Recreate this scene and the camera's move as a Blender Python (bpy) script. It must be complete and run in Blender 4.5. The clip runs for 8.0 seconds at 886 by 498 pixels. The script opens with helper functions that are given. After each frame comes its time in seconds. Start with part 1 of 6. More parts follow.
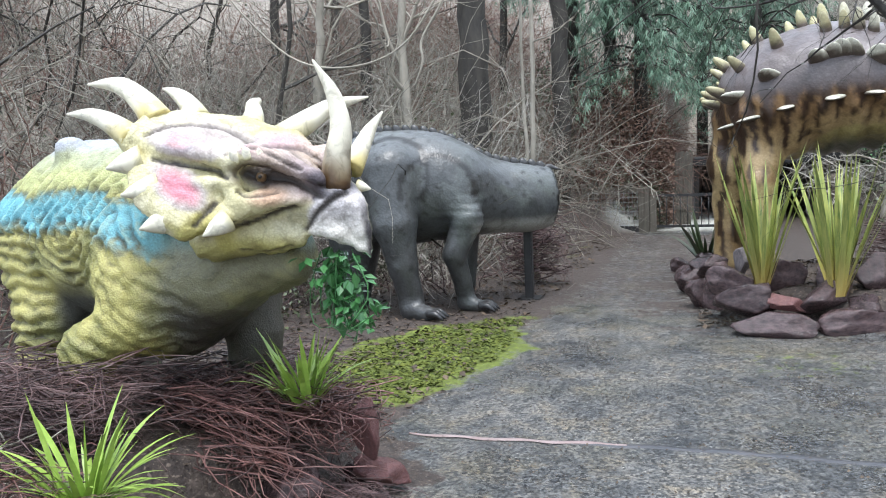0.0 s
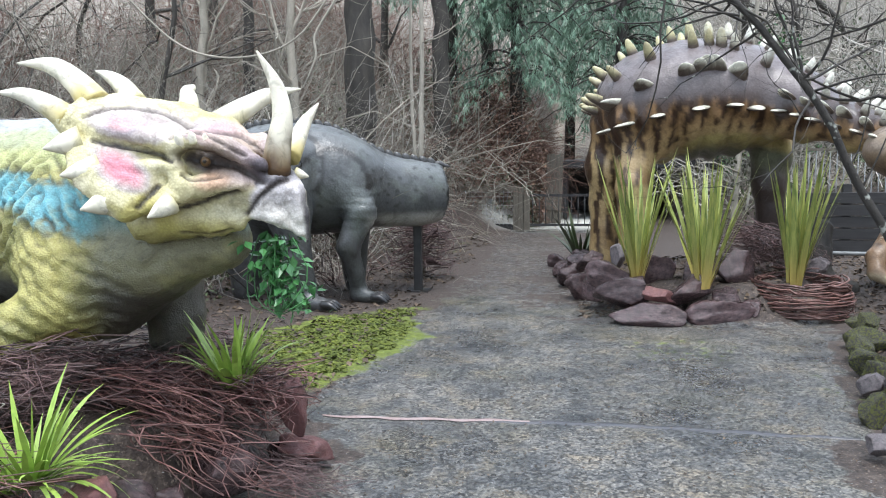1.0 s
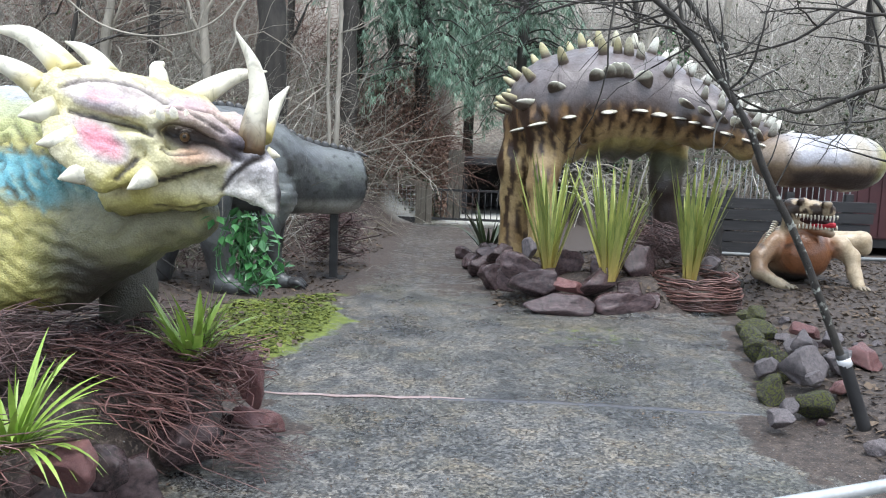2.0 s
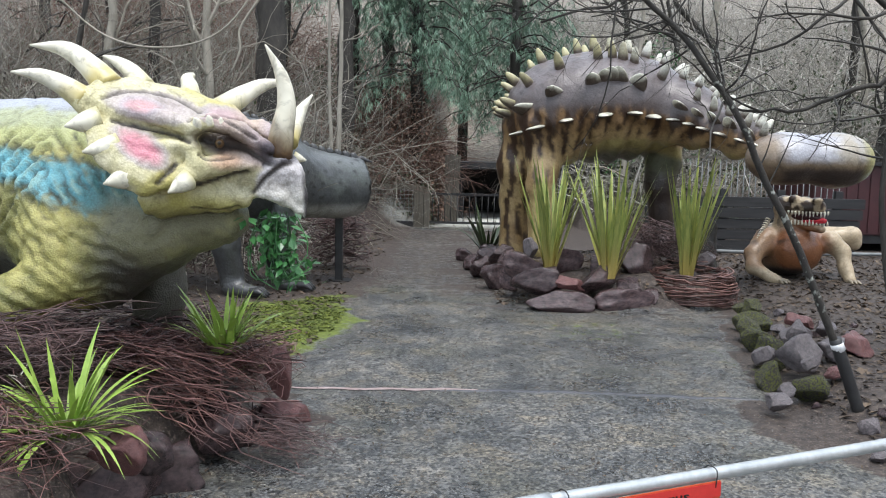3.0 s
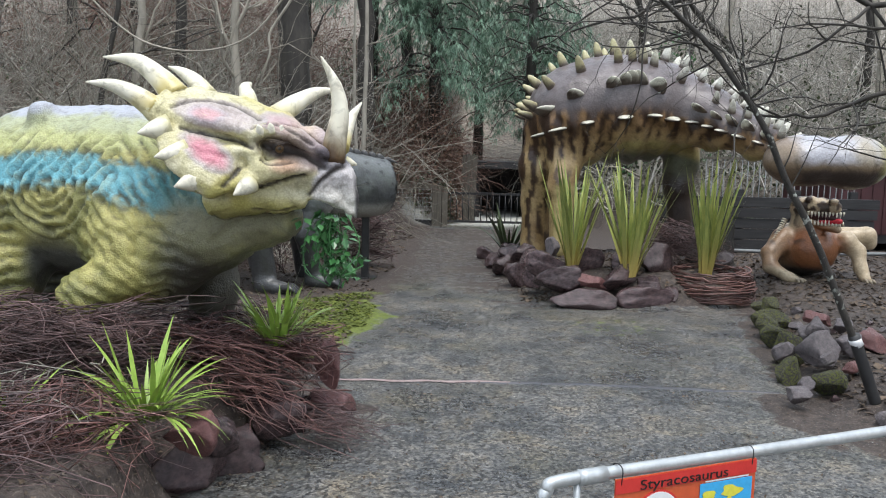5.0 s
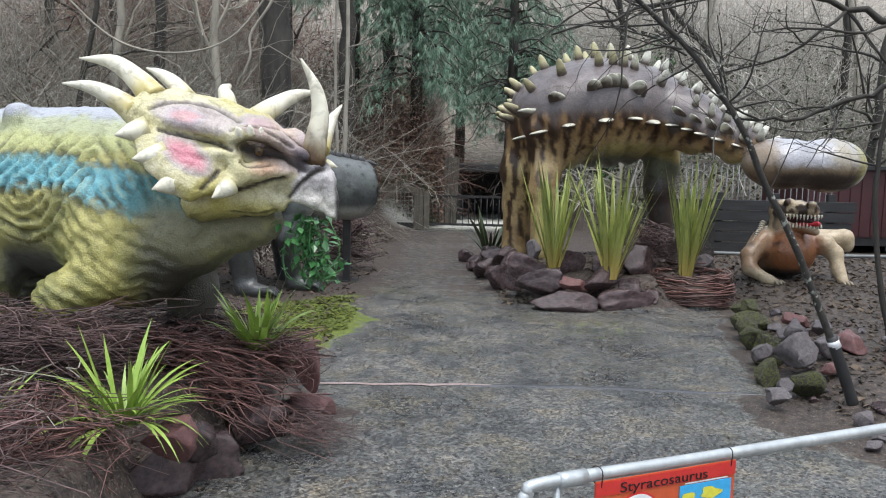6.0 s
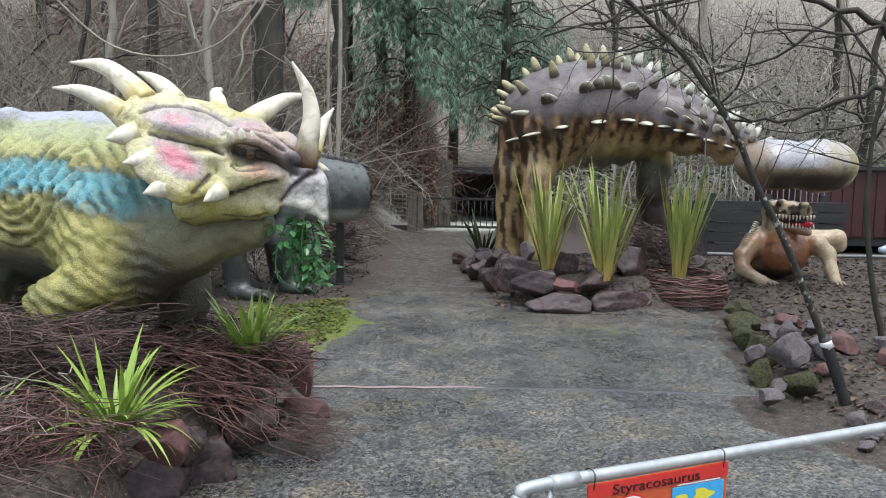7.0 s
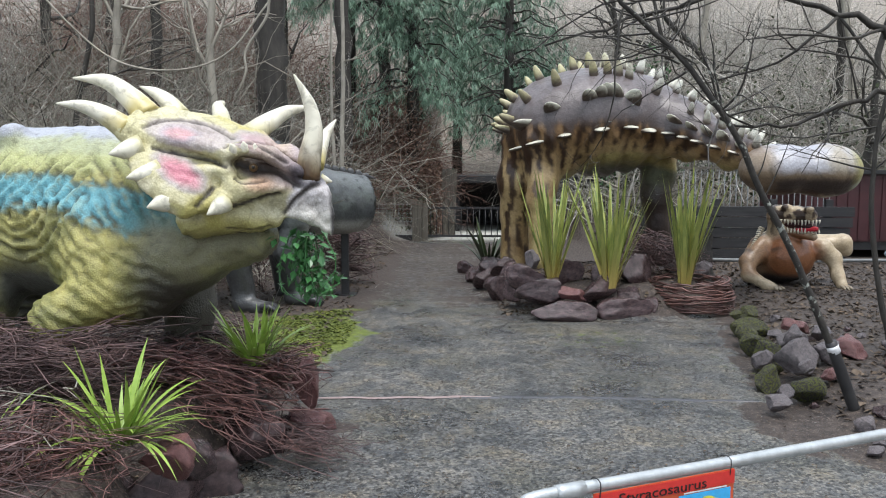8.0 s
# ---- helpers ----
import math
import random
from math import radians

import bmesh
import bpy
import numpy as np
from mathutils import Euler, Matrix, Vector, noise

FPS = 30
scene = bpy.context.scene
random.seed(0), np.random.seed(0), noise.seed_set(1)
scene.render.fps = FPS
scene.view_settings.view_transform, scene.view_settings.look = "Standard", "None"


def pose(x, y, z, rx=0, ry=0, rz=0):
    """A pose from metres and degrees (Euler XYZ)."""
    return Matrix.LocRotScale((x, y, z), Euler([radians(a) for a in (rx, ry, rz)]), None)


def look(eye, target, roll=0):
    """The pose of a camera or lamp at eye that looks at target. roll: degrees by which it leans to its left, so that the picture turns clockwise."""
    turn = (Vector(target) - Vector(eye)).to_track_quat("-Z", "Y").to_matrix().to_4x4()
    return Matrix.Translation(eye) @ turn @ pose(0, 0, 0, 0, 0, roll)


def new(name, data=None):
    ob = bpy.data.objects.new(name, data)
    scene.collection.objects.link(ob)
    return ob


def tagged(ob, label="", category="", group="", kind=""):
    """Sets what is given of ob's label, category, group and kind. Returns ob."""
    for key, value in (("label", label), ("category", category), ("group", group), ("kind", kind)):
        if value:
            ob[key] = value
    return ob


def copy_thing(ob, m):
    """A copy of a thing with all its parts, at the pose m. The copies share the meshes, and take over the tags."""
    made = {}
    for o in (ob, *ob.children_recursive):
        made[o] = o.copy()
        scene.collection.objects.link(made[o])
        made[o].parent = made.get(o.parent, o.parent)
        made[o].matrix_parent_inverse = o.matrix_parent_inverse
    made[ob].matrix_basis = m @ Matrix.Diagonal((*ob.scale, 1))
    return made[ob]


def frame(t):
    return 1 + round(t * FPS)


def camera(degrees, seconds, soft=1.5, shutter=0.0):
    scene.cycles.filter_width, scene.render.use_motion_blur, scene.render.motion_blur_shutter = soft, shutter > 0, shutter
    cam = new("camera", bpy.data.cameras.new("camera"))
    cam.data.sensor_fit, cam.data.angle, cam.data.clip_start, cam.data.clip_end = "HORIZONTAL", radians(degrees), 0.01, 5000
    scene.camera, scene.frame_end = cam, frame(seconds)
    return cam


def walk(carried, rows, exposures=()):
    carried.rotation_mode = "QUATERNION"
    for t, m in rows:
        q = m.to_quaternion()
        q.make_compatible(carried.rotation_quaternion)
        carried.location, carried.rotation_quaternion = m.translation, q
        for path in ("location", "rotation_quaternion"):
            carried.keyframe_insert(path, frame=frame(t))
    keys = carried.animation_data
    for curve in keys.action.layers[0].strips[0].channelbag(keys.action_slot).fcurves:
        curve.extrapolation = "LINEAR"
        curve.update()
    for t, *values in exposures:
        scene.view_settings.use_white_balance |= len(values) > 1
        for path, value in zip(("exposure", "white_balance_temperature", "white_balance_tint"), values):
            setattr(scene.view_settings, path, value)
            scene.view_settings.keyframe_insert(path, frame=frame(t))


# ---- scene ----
cam = camera(56.0, 8.0, soft=1.1)
PATH = [
    (0, (0.831, 1.114, 1.629), (0.193, 2.997, 1.410), -2.5),
    (0.5, (0.744, 0.964, 1.591), (0.333, 2.906, 1.342), -3.6),
    (1, (0.604, 0.797, 1.614), (0.281, 2.756, 1.381), -0.6),
    (1.5, (0.407, 0.663, 1.564), (0.297, 2.647, 1.341), -0.9),
    (2, (0.266, 0.517, 1.577), (0.220, 2.502, 1.335), 2.1),
    (3.3, (0.089, 0.174, 1.554), (0.076, 2.161, 1.328), 0.3),
    (3.5, (0.035, 0.118, 1.556), (0.024, 2.105, 1.326), -0.4),
    (4, (-0.041, 0.034, 1.574), (-0.098, 2.019, 1.339), 1.1),
    (4.5, (-0.026, 0.009, 1.575), (-0.100, 1.993, 1.326), 1.8),
    (5, (-0.021, -0.016, 1.588), (-0.072, 1.970, 1.355), 1.3),
    (5.2, (-0.019, -0.016, 1.587), (-0.048, 1.971, 1.360), 1.4),
    (6.5, (-0.010, -0.003, 1.588), (-0.014, 1.984, 1.364), 1.3),
    (7, (-0.004, -0.004, 1.590), (0.001, 1.983, 1.370), 1.1),
    (7.5, (0.000, 0.000, 1.586), (0.000, 1.988, 1.369), 0.8),
    (8, (0.007, -0.004, 1.593), (-0.002, 1.986, 1.395), 0.3),
]
walk(cam, [(t, look(eye, target, roll)) for t, eye, target, roll in PATH],
     exposures=[(0.0, 1.33, 6200, 10), (2.2, 1.28, 6200, 10), (3.4, 0.86, 6450, 10), (8.0, 0.86, 6450, 10)])

# ---- world and light ----
world = bpy.data.worlds.new("overcast_sky")
scene.world = world
world.use_nodes = True
wt = world.node_tree
sky = wt.nodes.new("ShaderNodeTexSky")
sky.sky_type, sky.sun_disc = "NISHITA", False
sky.sun_elevation, sky.sun_rotation = radians(74), radians(160)
sky.air_density, sky.dust_density, sky.ozone_density = 1.0, 4.0, 1.0
haze = wt.nodes.new("ShaderNodeMixRGB")
haze.inputs[0].default_value = 0.75
haze.inputs[2].default_value = (8.1, 9.2, 10.5, 1)
wt.links.new(sky.outputs[0], haze.inputs[1])
wt.links.new(haze.outputs[0], wt.nodes["Background"].inputs[0])
wt.nodes["Background"].inputs[1].default_value = 0.10
sun = new("sun", bpy.data.lights.new("sun", "SUN"))
sun.data.energy, sun.data.angle, sun.data.color = 1.5, radians(30), (1.0, 0.98, 0.95)
sun.matrix_world = look((1.5, 0.0, 14), (0, 4, 0))

# ---- small tools ----
rnd = random.Random(7)


def lerp(a, b, t):
    return a + (b - a) * t


def smooth(lo, hi, v):
    t = np.clip((v - lo) / (hi - lo), 0, 1)
    return t * t * (3 - 2 * t)


def wobble(p, scale, seed=0.0):
    """Cheap smooth noise in -1..1 for many points."""
    x, y, z = (p[:, i] * scale + seed * (3.1 + i) for i in range(3))
    return (np.sin(x * 1.7 + 1.3 * np.sin(y * 1.3 + seed)) + np.sin(y * 2.1 + 1.7 * np.sin(z * 1.1)) + np.sin(z * 1.9 + 1.5 * np.sin(x * 1.6))) / 3


def grain(p, scale, seed=0.0):
    return wobble(p, scale, seed) * 0.5 + wobble(p, scale * 2.3, seed + 4) * 0.3 + wobble(p, scale * 5.1, seed + 9) * 0.2


def mesh_of(name, verts, faces, mats=(), shade=True, slots=None, paint=None):
    me = bpy.data.meshes.new(name)
    me.from_pydata([tuple(v) for v in verts] if not isinstance(verts, np.ndarray) else verts.tolist(), [], faces if isinstance(faces, list) else faces.tolist())
    for m in mats:
        me.materials.append(m)
    if shade:
        me.polygons.foreach_set("use_smooth", [True] * len(me.polygons))
    if slots is not None:
        me.polygons.foreach_set("material_index", list(slots))
    if paint is not None:
        layer = me.color_attributes.new("paint", "FLOAT_COLOR", "POINT")
        layer.data.foreach_set("color", np.hstack([paint, np.ones((len(paint), 1))]).astype(np.float32).ravel())
    me.update()
    return me


def bm_mesh(name, bm, mats=(), shade=False):
    me = bpy.data.meshes.new(name)
    bm.to_mesh(me)
    bm.free()
    for m in mats:
        me.materials.append(m)
    if shade:
        me.polygons.foreach_set("use_smooth", [True] * len(me.polygons))
    return me


def thing(name, data, m=None, label="", category="", group="", kind=""):
    ob = new(name, data)
    if m is not None:
        ob.matrix_world = m
    return tagged(ob, label, category, group, kind)


def part(name, data, parent, label="", m=None):
    ob = new(name, data)
    ob.parent = parent
    if m is not None:
        ob.matrix_local = m
    return tagged(ob, label)


def box_bm(bm, lo, hi, bevel=0.0):
    made = bmesh.ops.create_cube(bm, size=1)["verts"]
    for v in made:
        v.co = Vector([lerp(lo[i], hi[i], v.co[i] + 0.5) for i in range(3)])
    if bevel:
        edges = list({e for v in made for e in v.link_edges})
        bmesh.ops.bevel(bm, geom=edges, offset=bevel, segments=2, affect="EDGES")


def tubes(paths, sides=3):
    """Tapered tubes along polylines: a list of (points, radii)."""
    vs, fs, base = [], [], 0
    turn = 2 * math.pi * np.arange(sides) / sides
    cs, sn = np.cos(turn)[None, :, None], np.sin(turn)[None, :, None]
    for pts, radii in paths:
        pts = np.asarray(pts, float)
        n = len(pts)
        tang = np.gradient(pts, axis=0)
        tang /= np.sqrt((tang * tang).sum(1))[:, None] + 1e-9
        ref = np.array([0.31, 0.2, 0.93]) if abs(tang[0][2]) < 0.8 else np.array([1.0, 0.1, 0.0])
        side = np.cross(tang, ref)
        side /= np.sqrt((side * side).sum(1))[:, None] + 1e-9
        up = np.cross(side, tang)
        ring = pts[:, None, :] + np.asarray(radii, float)[:, None, None] * (cs * side[:, None, :] + sn * up[:, None, :])
        vs.append(ring.reshape(-1, 3))
        i = base + (np.arange(n - 1) * sides)[:, None] + np.arange(sides)[None, :]
        j = base + (np.arange(n - 1) * sides)[:, None] + (np.arange(sides)[None, :] + 1) % sides
        fs += np.stack([i, j, j + sides, i + sides], -1).reshape(-1, 4).tolist()
        if sides > 4:
            fs.append([base + k for k in reversed(range(sides))])
            fs.append([base + (n - 1) * sides + k for k in range(sides)])
        base += n * sides
    return np.vstack(vs), fs


def curve_points(keys, n, jitter=0.0, r=rnd):
    """Catmull-Rom through the keys."""
    k = [np.asarray(p, float) for p in keys]
    k = [2 * k[0] - k[1]] + k + [2 * k[-1] - k[-2]]
    out = []
    for j in range(n):
        s = j / (n - 1) * (len(k) - 3)
        i = min(int(s), len(k) - 4)
        t = s - i
        p0, p1, p2, p3 = k[i:i + 4]
        out.append(0.5 * (2 * p1 + (p2 - p0) * t + (2 * p0 - 5 * p1 + 4 * p2 - p3) * t * t + (3 * p1 - p0 - 3 * p2 + p3) * t ** 3)
                   + np.array([r.gauss(0, jitter) for _ in range(3)]))
    return np.array(out)


# ---- sculpting: smooth unions of rounded forms, meshed on a grid ----
class Clay:
    def __init__(self):
        self.ops = []

    def limb(self, *joints, k=0.08):
        """Joints (x, y, z, radius) joined by tapered round limbs."""
        for a, b in zip(joints, joints[1:]):
            self.ops.append(("cap", np.array(a[:3]), np.array(b[:3]), a[3], b[3], k))
        return self

    def egg(self, c, r, axes=None, k=0.08, cut=False):
        self.ops.append(("cut" if cut else "egg", np.array(c), np.array(r), np.eye(3) if axes is None else np.array(axes), 0, k))
        return self

    def half(self, c, n, k=0.01):
        """Keep only what lies behind a plane."""
        self.ops.append(("half", np.array(c), np.array(n) / np.linalg.norm(n), 0, 0, k))
        return self

    def field(self, p):
        d = np.full(len(p), 1e3)
        for kind, a, b, c, e, k in self.ops:
            if kind == "cap":
                ab = b - a
                t = np.clip((p - a) @ ab / (ab @ ab), 0, 1)
                q = np.linalg.norm(p - a - t[:, None] * ab, axis=1) - (c + (e - c) * t)
            elif kind == "half":
                q = (p - a) @ b
                d = np.maximum(d, q)
                continue
            else:
                l = (p - a) @ c.T
                k0 = np.linalg.norm(l / b, axis=1)
                k1 = np.linalg.norm(l / (b * b), axis=1) + 1e-9
                q = k0 * (k0 - 1) / k1
            if kind == "cut":
                h = np.clip(0.5 - 0.5 * (d + q) / k, 0, 1)
                d = d + (-q - d) * h + k * h * (1 - h)
            else:
                h = np.clip(0.5 + 0.5 * (d - q) / k, 0, 1)
                d = d + (q - d) * h - k * h * (1 - h)
        return d

    def surface(self, lo, hi, h):
        lo, hi = np.array(lo, float), np.array(hi, float)
        n = np.ceil((hi - lo) / h).astype(int) + 1
        gx, gy, gz = (lo[i] + h * np.arange(n[i]) for i in range(3))
        V = np.empty(n)
        for i in range(n[0]):
            yy, zz = np.meshgrid(gy, gz, indexing="ij")
            V[i] = self.field(np.stack([np.full(yy.size, gx[i]), yy.ravel(), zz.ravel()], 1)).reshape(n[1], n[2])
        corners = [(i, j, k) for i in (0, 1) for j in (0, 1) for k in (0, 1)]
        cut = [V[i:n[0] - 1 + i, j:n[1] - 1 + j, k:n[2] - 1 + k] for i, j, k in corners]
        inside = sum((c < 0).astype(int) for c in cut)
        mixed = (inside > 0) & (inside < 8)
        where = np.argwhere(mixed)
        vals = [c[mixed] for c in cut]
        pos, cnt = np.zeros((len(where), 3)), np.zeros(len(where))
        for a in range(8):
            for b in range(a + 1, 8):
                if sum(abs(corners[a][i] - corners[b][i]) for i in range(3)) != 1:
                    continue
                va, vb = vals[a], vals[b]
                x = (va < 0) != (vb < 0)
                t = np.where(x, va / np.where(x, va - vb, 1), 0)
                A, B = np.array(corners[a], float), np.array(corners[b], float)
                pos += np.where(x[:, None], A + t[:, None] * (B - A), 0)
                cnt += x
        verts = lo + (where + pos / cnt[:, None]) * h
        idx = np.full(mixed.shape, -1)
        idx[mixed] = np.arange(len(where))
        quads = []
        for ax in range(3):
            u, v = (ax + 1) % 3, (ax + 2) % 3
            sl0 = [slice(1, n[i] - 1) for i in range(3)]
            sl1 = list(sl0)
            sl0[ax], sl1[ax] = slice(0, n[ax] - 1), slice(1, n[ax])
            s0, s1 = V[tuple(sl0)] < 0, V[tuple(sl1)] < 0
            for flip, m in ((False, s0 & ~s1), (True, ~s0 & s1)):
                g = np.argwhere(m) + 1
                g[:, ax] -= 1
                ring = []
                for du, dv in ((1, 1), (0, 1), (0, 0), (1, 0)):
                    c = g.copy()
                    c[:, u] -= du
                    c[:, v] -= dv
                    ring.append(idx[tuple(c.T)])
                quads.append(np.stack(ring[::-1] if flip else ring, 1))
        faces = np.vstack(quads)
        return verts, faces[(faces >= 0).all(1)]

    def normal(self, p, e=0.004):
        g = np.stack([self.field(p + e * d) - self.field(p - e * d) for d in np.eye(3)], 1)
        return g / (np.linalg.norm(g, axis=1)[:, None] + 1e-9)

    def touch(self, a, b):
        """Where a ray from a (outside) towards b first meets the clay."""
        a, b = np.array(a, float), np.array(b, float)
        w = (b - a) / np.linalg.norm(b - a)
        t = 0.0
        for _ in range(60):
            d = self.field((a + w * t)[None])[0]
            if d < 0.002:
                break
            t += d * 0.8
        return a + w * t


class Bag:
    """Collects pieces of one mesh with their paint."""

    def __init__(self):
        self.v, self.f, self.c, self.s, self.n = [], [], [], [], 0

    def add(self, v, f, c, slot=0):
        v = np.asarray(v, float)
        c = np.asarray(c, float)
        self.v.append(v)
        self.f += [tuple(int(i) + self.n for i in q) for q in f]
        self.c.append(np.tile(c, (len(v), 1)) if c.ndim == 1 else c)
        self.s += [slot] * len(f)
        self.n += len(v)

    def mesh(self, name, *mats):
        return mesh_of(name, np.vstack(self.v), self.f, mats, slots=self.s, paint=np.clip(np.vstack(self.c), 0.003, 0.95))


def blend(base, colour, mask):
    return base + (np.array(colour) - base) * np.clip(mask, 0, 1)[:, None]


def horn(bag, keys, radii, base, tip, n=14, sides=12, dark=None, slot=0):
    pts = curve_points(keys, n)
    rr = np.interp(np.linspace(0, 1, n), np.linspace(0, 1, len(radii)), radii)
    v, f = tubes([(pts, rr)], sides)
    t = np.repeat(np.linspace(0, 1, n), sides)
    c = blend(np.tile(np.array(base, float), (len(v), 1)), tip, smooth(0.02, 0.38, t + 0.12 * wobble(v, 20)))
    if dark is not None:
        c = blend(c, dark, 1 - smooth(0.05, 0.45, t + 0.12 * wobble(v, 25, 2)))
    bag.add(v, f, c, slot)


# ---- materials ----
def nodes_of(name):
    m = bpy.data.materials.new(name)
    m.use_nodes = True
    return m, m.node_tree, m.node_tree.nodes["Principled BSDF"]


def ramp(nt, source, stops):
    r = nt.nodes.new("ShaderNodeValToRGB")
    while len(r.color_ramp.elements) < len(stops):
        r.color_ramp.elements.new(0.5)
    for e, (p, c) in zip(r.color_ramp.elements, stops):
        e.position, e.color = p, (*c, 1) if len(c) == 3 else c
    nt.links.new(source, r.inputs[0])
    return r.outputs[0]


def noise_of(nt, scale, detail=6, rough=0.6, coords=None, stretch=None, distort=0.0):
    n = nt.nodes.new("ShaderNodeTexNoise")
    n.inputs["Scale"].default_value, n.inputs["Detail"].default_value, n.inputs["Roughness"].default_value = scale, detail, rough
    n.inputs["Distortion"].default_value = distort
    if coords is None:
        coords = nt.nodes.new("ShaderNodeTexCoord").outputs["Object"]
    if stretch:
        mp = nt.nodes.new("ShaderNodeMapping")
        mp.inputs["Scale"].default_value = stretch
        nt.links.new(coords, mp.inputs[0])
        coords = mp.outputs[0]
    nt.links.new(coords, n.inputs["Vector"])
    return n.outputs["Fac"]


def mix(nt, fac, a, b, mode="MIX"):
    m = nt.nodes.new("ShaderNodeMixRGB")
    m.blend_type = mode
    for s, i in ((fac, 0), (a, 1), (b, 2)):
        if isinstance(s, (int, float)):
            m.inputs[i].default_value = s
        elif isinstance(s, tuple):
            m.inputs[i].default_value = (*s, 1)
        else:
            nt.links.new(s, m.inputs[i])
    return m.outputs[0]


def bump(nt, bsdf, height, strength, dist=0.01):
    b = nt.nodes.new("ShaderNodeBump")
    b.inputs["Strength"].default_value, b.inputs["Distance"].default_value = strength, dist
    nt.links.new(height, b.inputs["Height"])
    nt.links.new(b.outputs[0], bsdf.inputs["Normal"])


def range_of(nt, source, lo, hi):
    m = nt.nodes.new("ShaderNodeMapRange")
    m.inputs["To Min"].default_value, m.inputs["To Max"].default_value = lo, hi
    nt.links.new(source, m.inputs["Value"])
    return m.outputs[0]


def stained(name, c1, c2, scale=6, rough=(0.5, 0.8), relief=0.3, depth=0.01, metal=0.0, random_tint=0.0, island=False, stretch=None, fine=40, spots=None):
    m, nt, b = nodes_of(name)
    big = noise_of(nt, scale, stretch=stretch)
    small = noise_of(nt, fine, 4, 0.7, stretch=stretch)
    col = ramp(nt, big, [(0.3, c1), (0.7, c2)])
    col = mix(nt, 0.5, col, ramp(nt, small, [(0.25, (0.55, 0.55, 0.55)), (0.75, (1, 1, 1))]), "MULTIPLY")
    if spots:
        s = noise_of(nt, spots[1], 3, 0.5)
        col = mix(nt, ramp(nt, s, [(spots[2], (0, 0, 0)), (spots[2] + 0.08, (1, 1, 1))]), col, spots[0])
    if random_tint:
        if island:
            r = nt.nodes.new("ShaderNodeNewGeometry").outputs["Random Per Island"]
        else:
            r = nt.nodes.new("ShaderNodeObjectInfo").outputs["Random"]
        col = mix(nt, 1.0, col, ramp(nt, r, [(0, (1 - random_tint,) * 3), (1, (1, 1, 1))]), "MULTIPLY")
    nt.links.new(col, b.inputs["Base Color"])
    nt.links.new(range_of(nt, small, *rough), b.inputs["Roughness"])
    b.inputs["Metallic"].default_value = metal
    if relief:
        bump(nt, b, mix(nt, 0.5, big, small), relief, depth)
    return m


def painted(name, scale=60, relief=0.5, depth=0.006, rough=(0.35, 0.6), wrinkle=9.0):
    """Painted rubber skin: its colours lie on the mesh, scales and wrinkles in the relief."""
    m, nt, b = nodes_of(name)
    at = nt.nodes.new("ShaderNodeAttribute")
    at.attribute_name = "paint"
    co = nt.nodes.new("ShaderNodeTexCoord").outputs["Object"]
    vo = nt.nodes.new("ShaderNodeTexVoronoi")
    vo.inputs["Scale"].default_value = scale
    nt.links.new(co, vo.inputs["Vector"])
    fold = noise_of(nt, wrinkle, 8, 0.65, co, distort=1.2)
    fine = noise_of(nt, scale * 2, 3, 0.6, co)
    groove = ramp(nt, vo.outputs["Distance"], [(0.0, (1, 1, 1)), (0.75, (0.72, 0.70, 0.66))])
    col = mix(nt, 0.75, at.outputs["Color"], groove, "MULTIPLY")
    col = mix(nt, 0.6, col, ramp(nt, fold, [(0.33, (0.38, 0.37, 0.34)), (0.5, (1, 1, 1))]), "MULTIPLY")
    nt.links.new(col, b.inputs["Base Color"])
    nt.links.new(range_of(nt, fine, *rough), b.inputs["Roughness"])
    h = mix(nt, 0.45, vo.outputs["Distance"], fold)
    inv = nt.nodes.new("ShaderNodeInvert")
    nt.links.new(h, inv.inputs["Color"])
    bump(nt, b, inv.outputs[0], relief, depth)
    return m


def leaf_material(name, c1, c2, tip=None, length=1.0, rough=0.4, tint=0.35, island=False):
    m, nt, b = nodes_of(name)
    co = nt.nodes.new("ShaderNodeTexCoord").outputs["Object"]
    n = noise_of(nt, 6, 4, 0.6, co, stretch=(14, 14, 1) if tip else None)
    col = ramp(nt, n, [(0.3, c1), (0.7, c2)])
    if tip:
        sp = nt.nodes.new("ShaderNodeSeparateXYZ")
        nt.links.new(co, sp.inputs[0])
        base = ramp(nt, range_of(nt, sp.outputs[2], 0, 1), [(0.0, (1, 1, 1)), (0.22 * length, (0, 0, 0))])
        col = mix(nt, base, col, tip)
    src = nt.nodes.new("ShaderNodeNewGeometry").outputs["Random Per Island"] if island else nt.nodes.new("ShaderNodeObjectInfo").outputs["Random"]
    col = mix(nt, 1.0, col, ramp(nt, src, [(0, (1 - tint,) * 3), (1, (1, 1, 1))]), "MULTIPLY")
    nt.links.new(col, b.inputs["Base Color"])
    b.inputs["Roughness"].default_value = rough
    return m


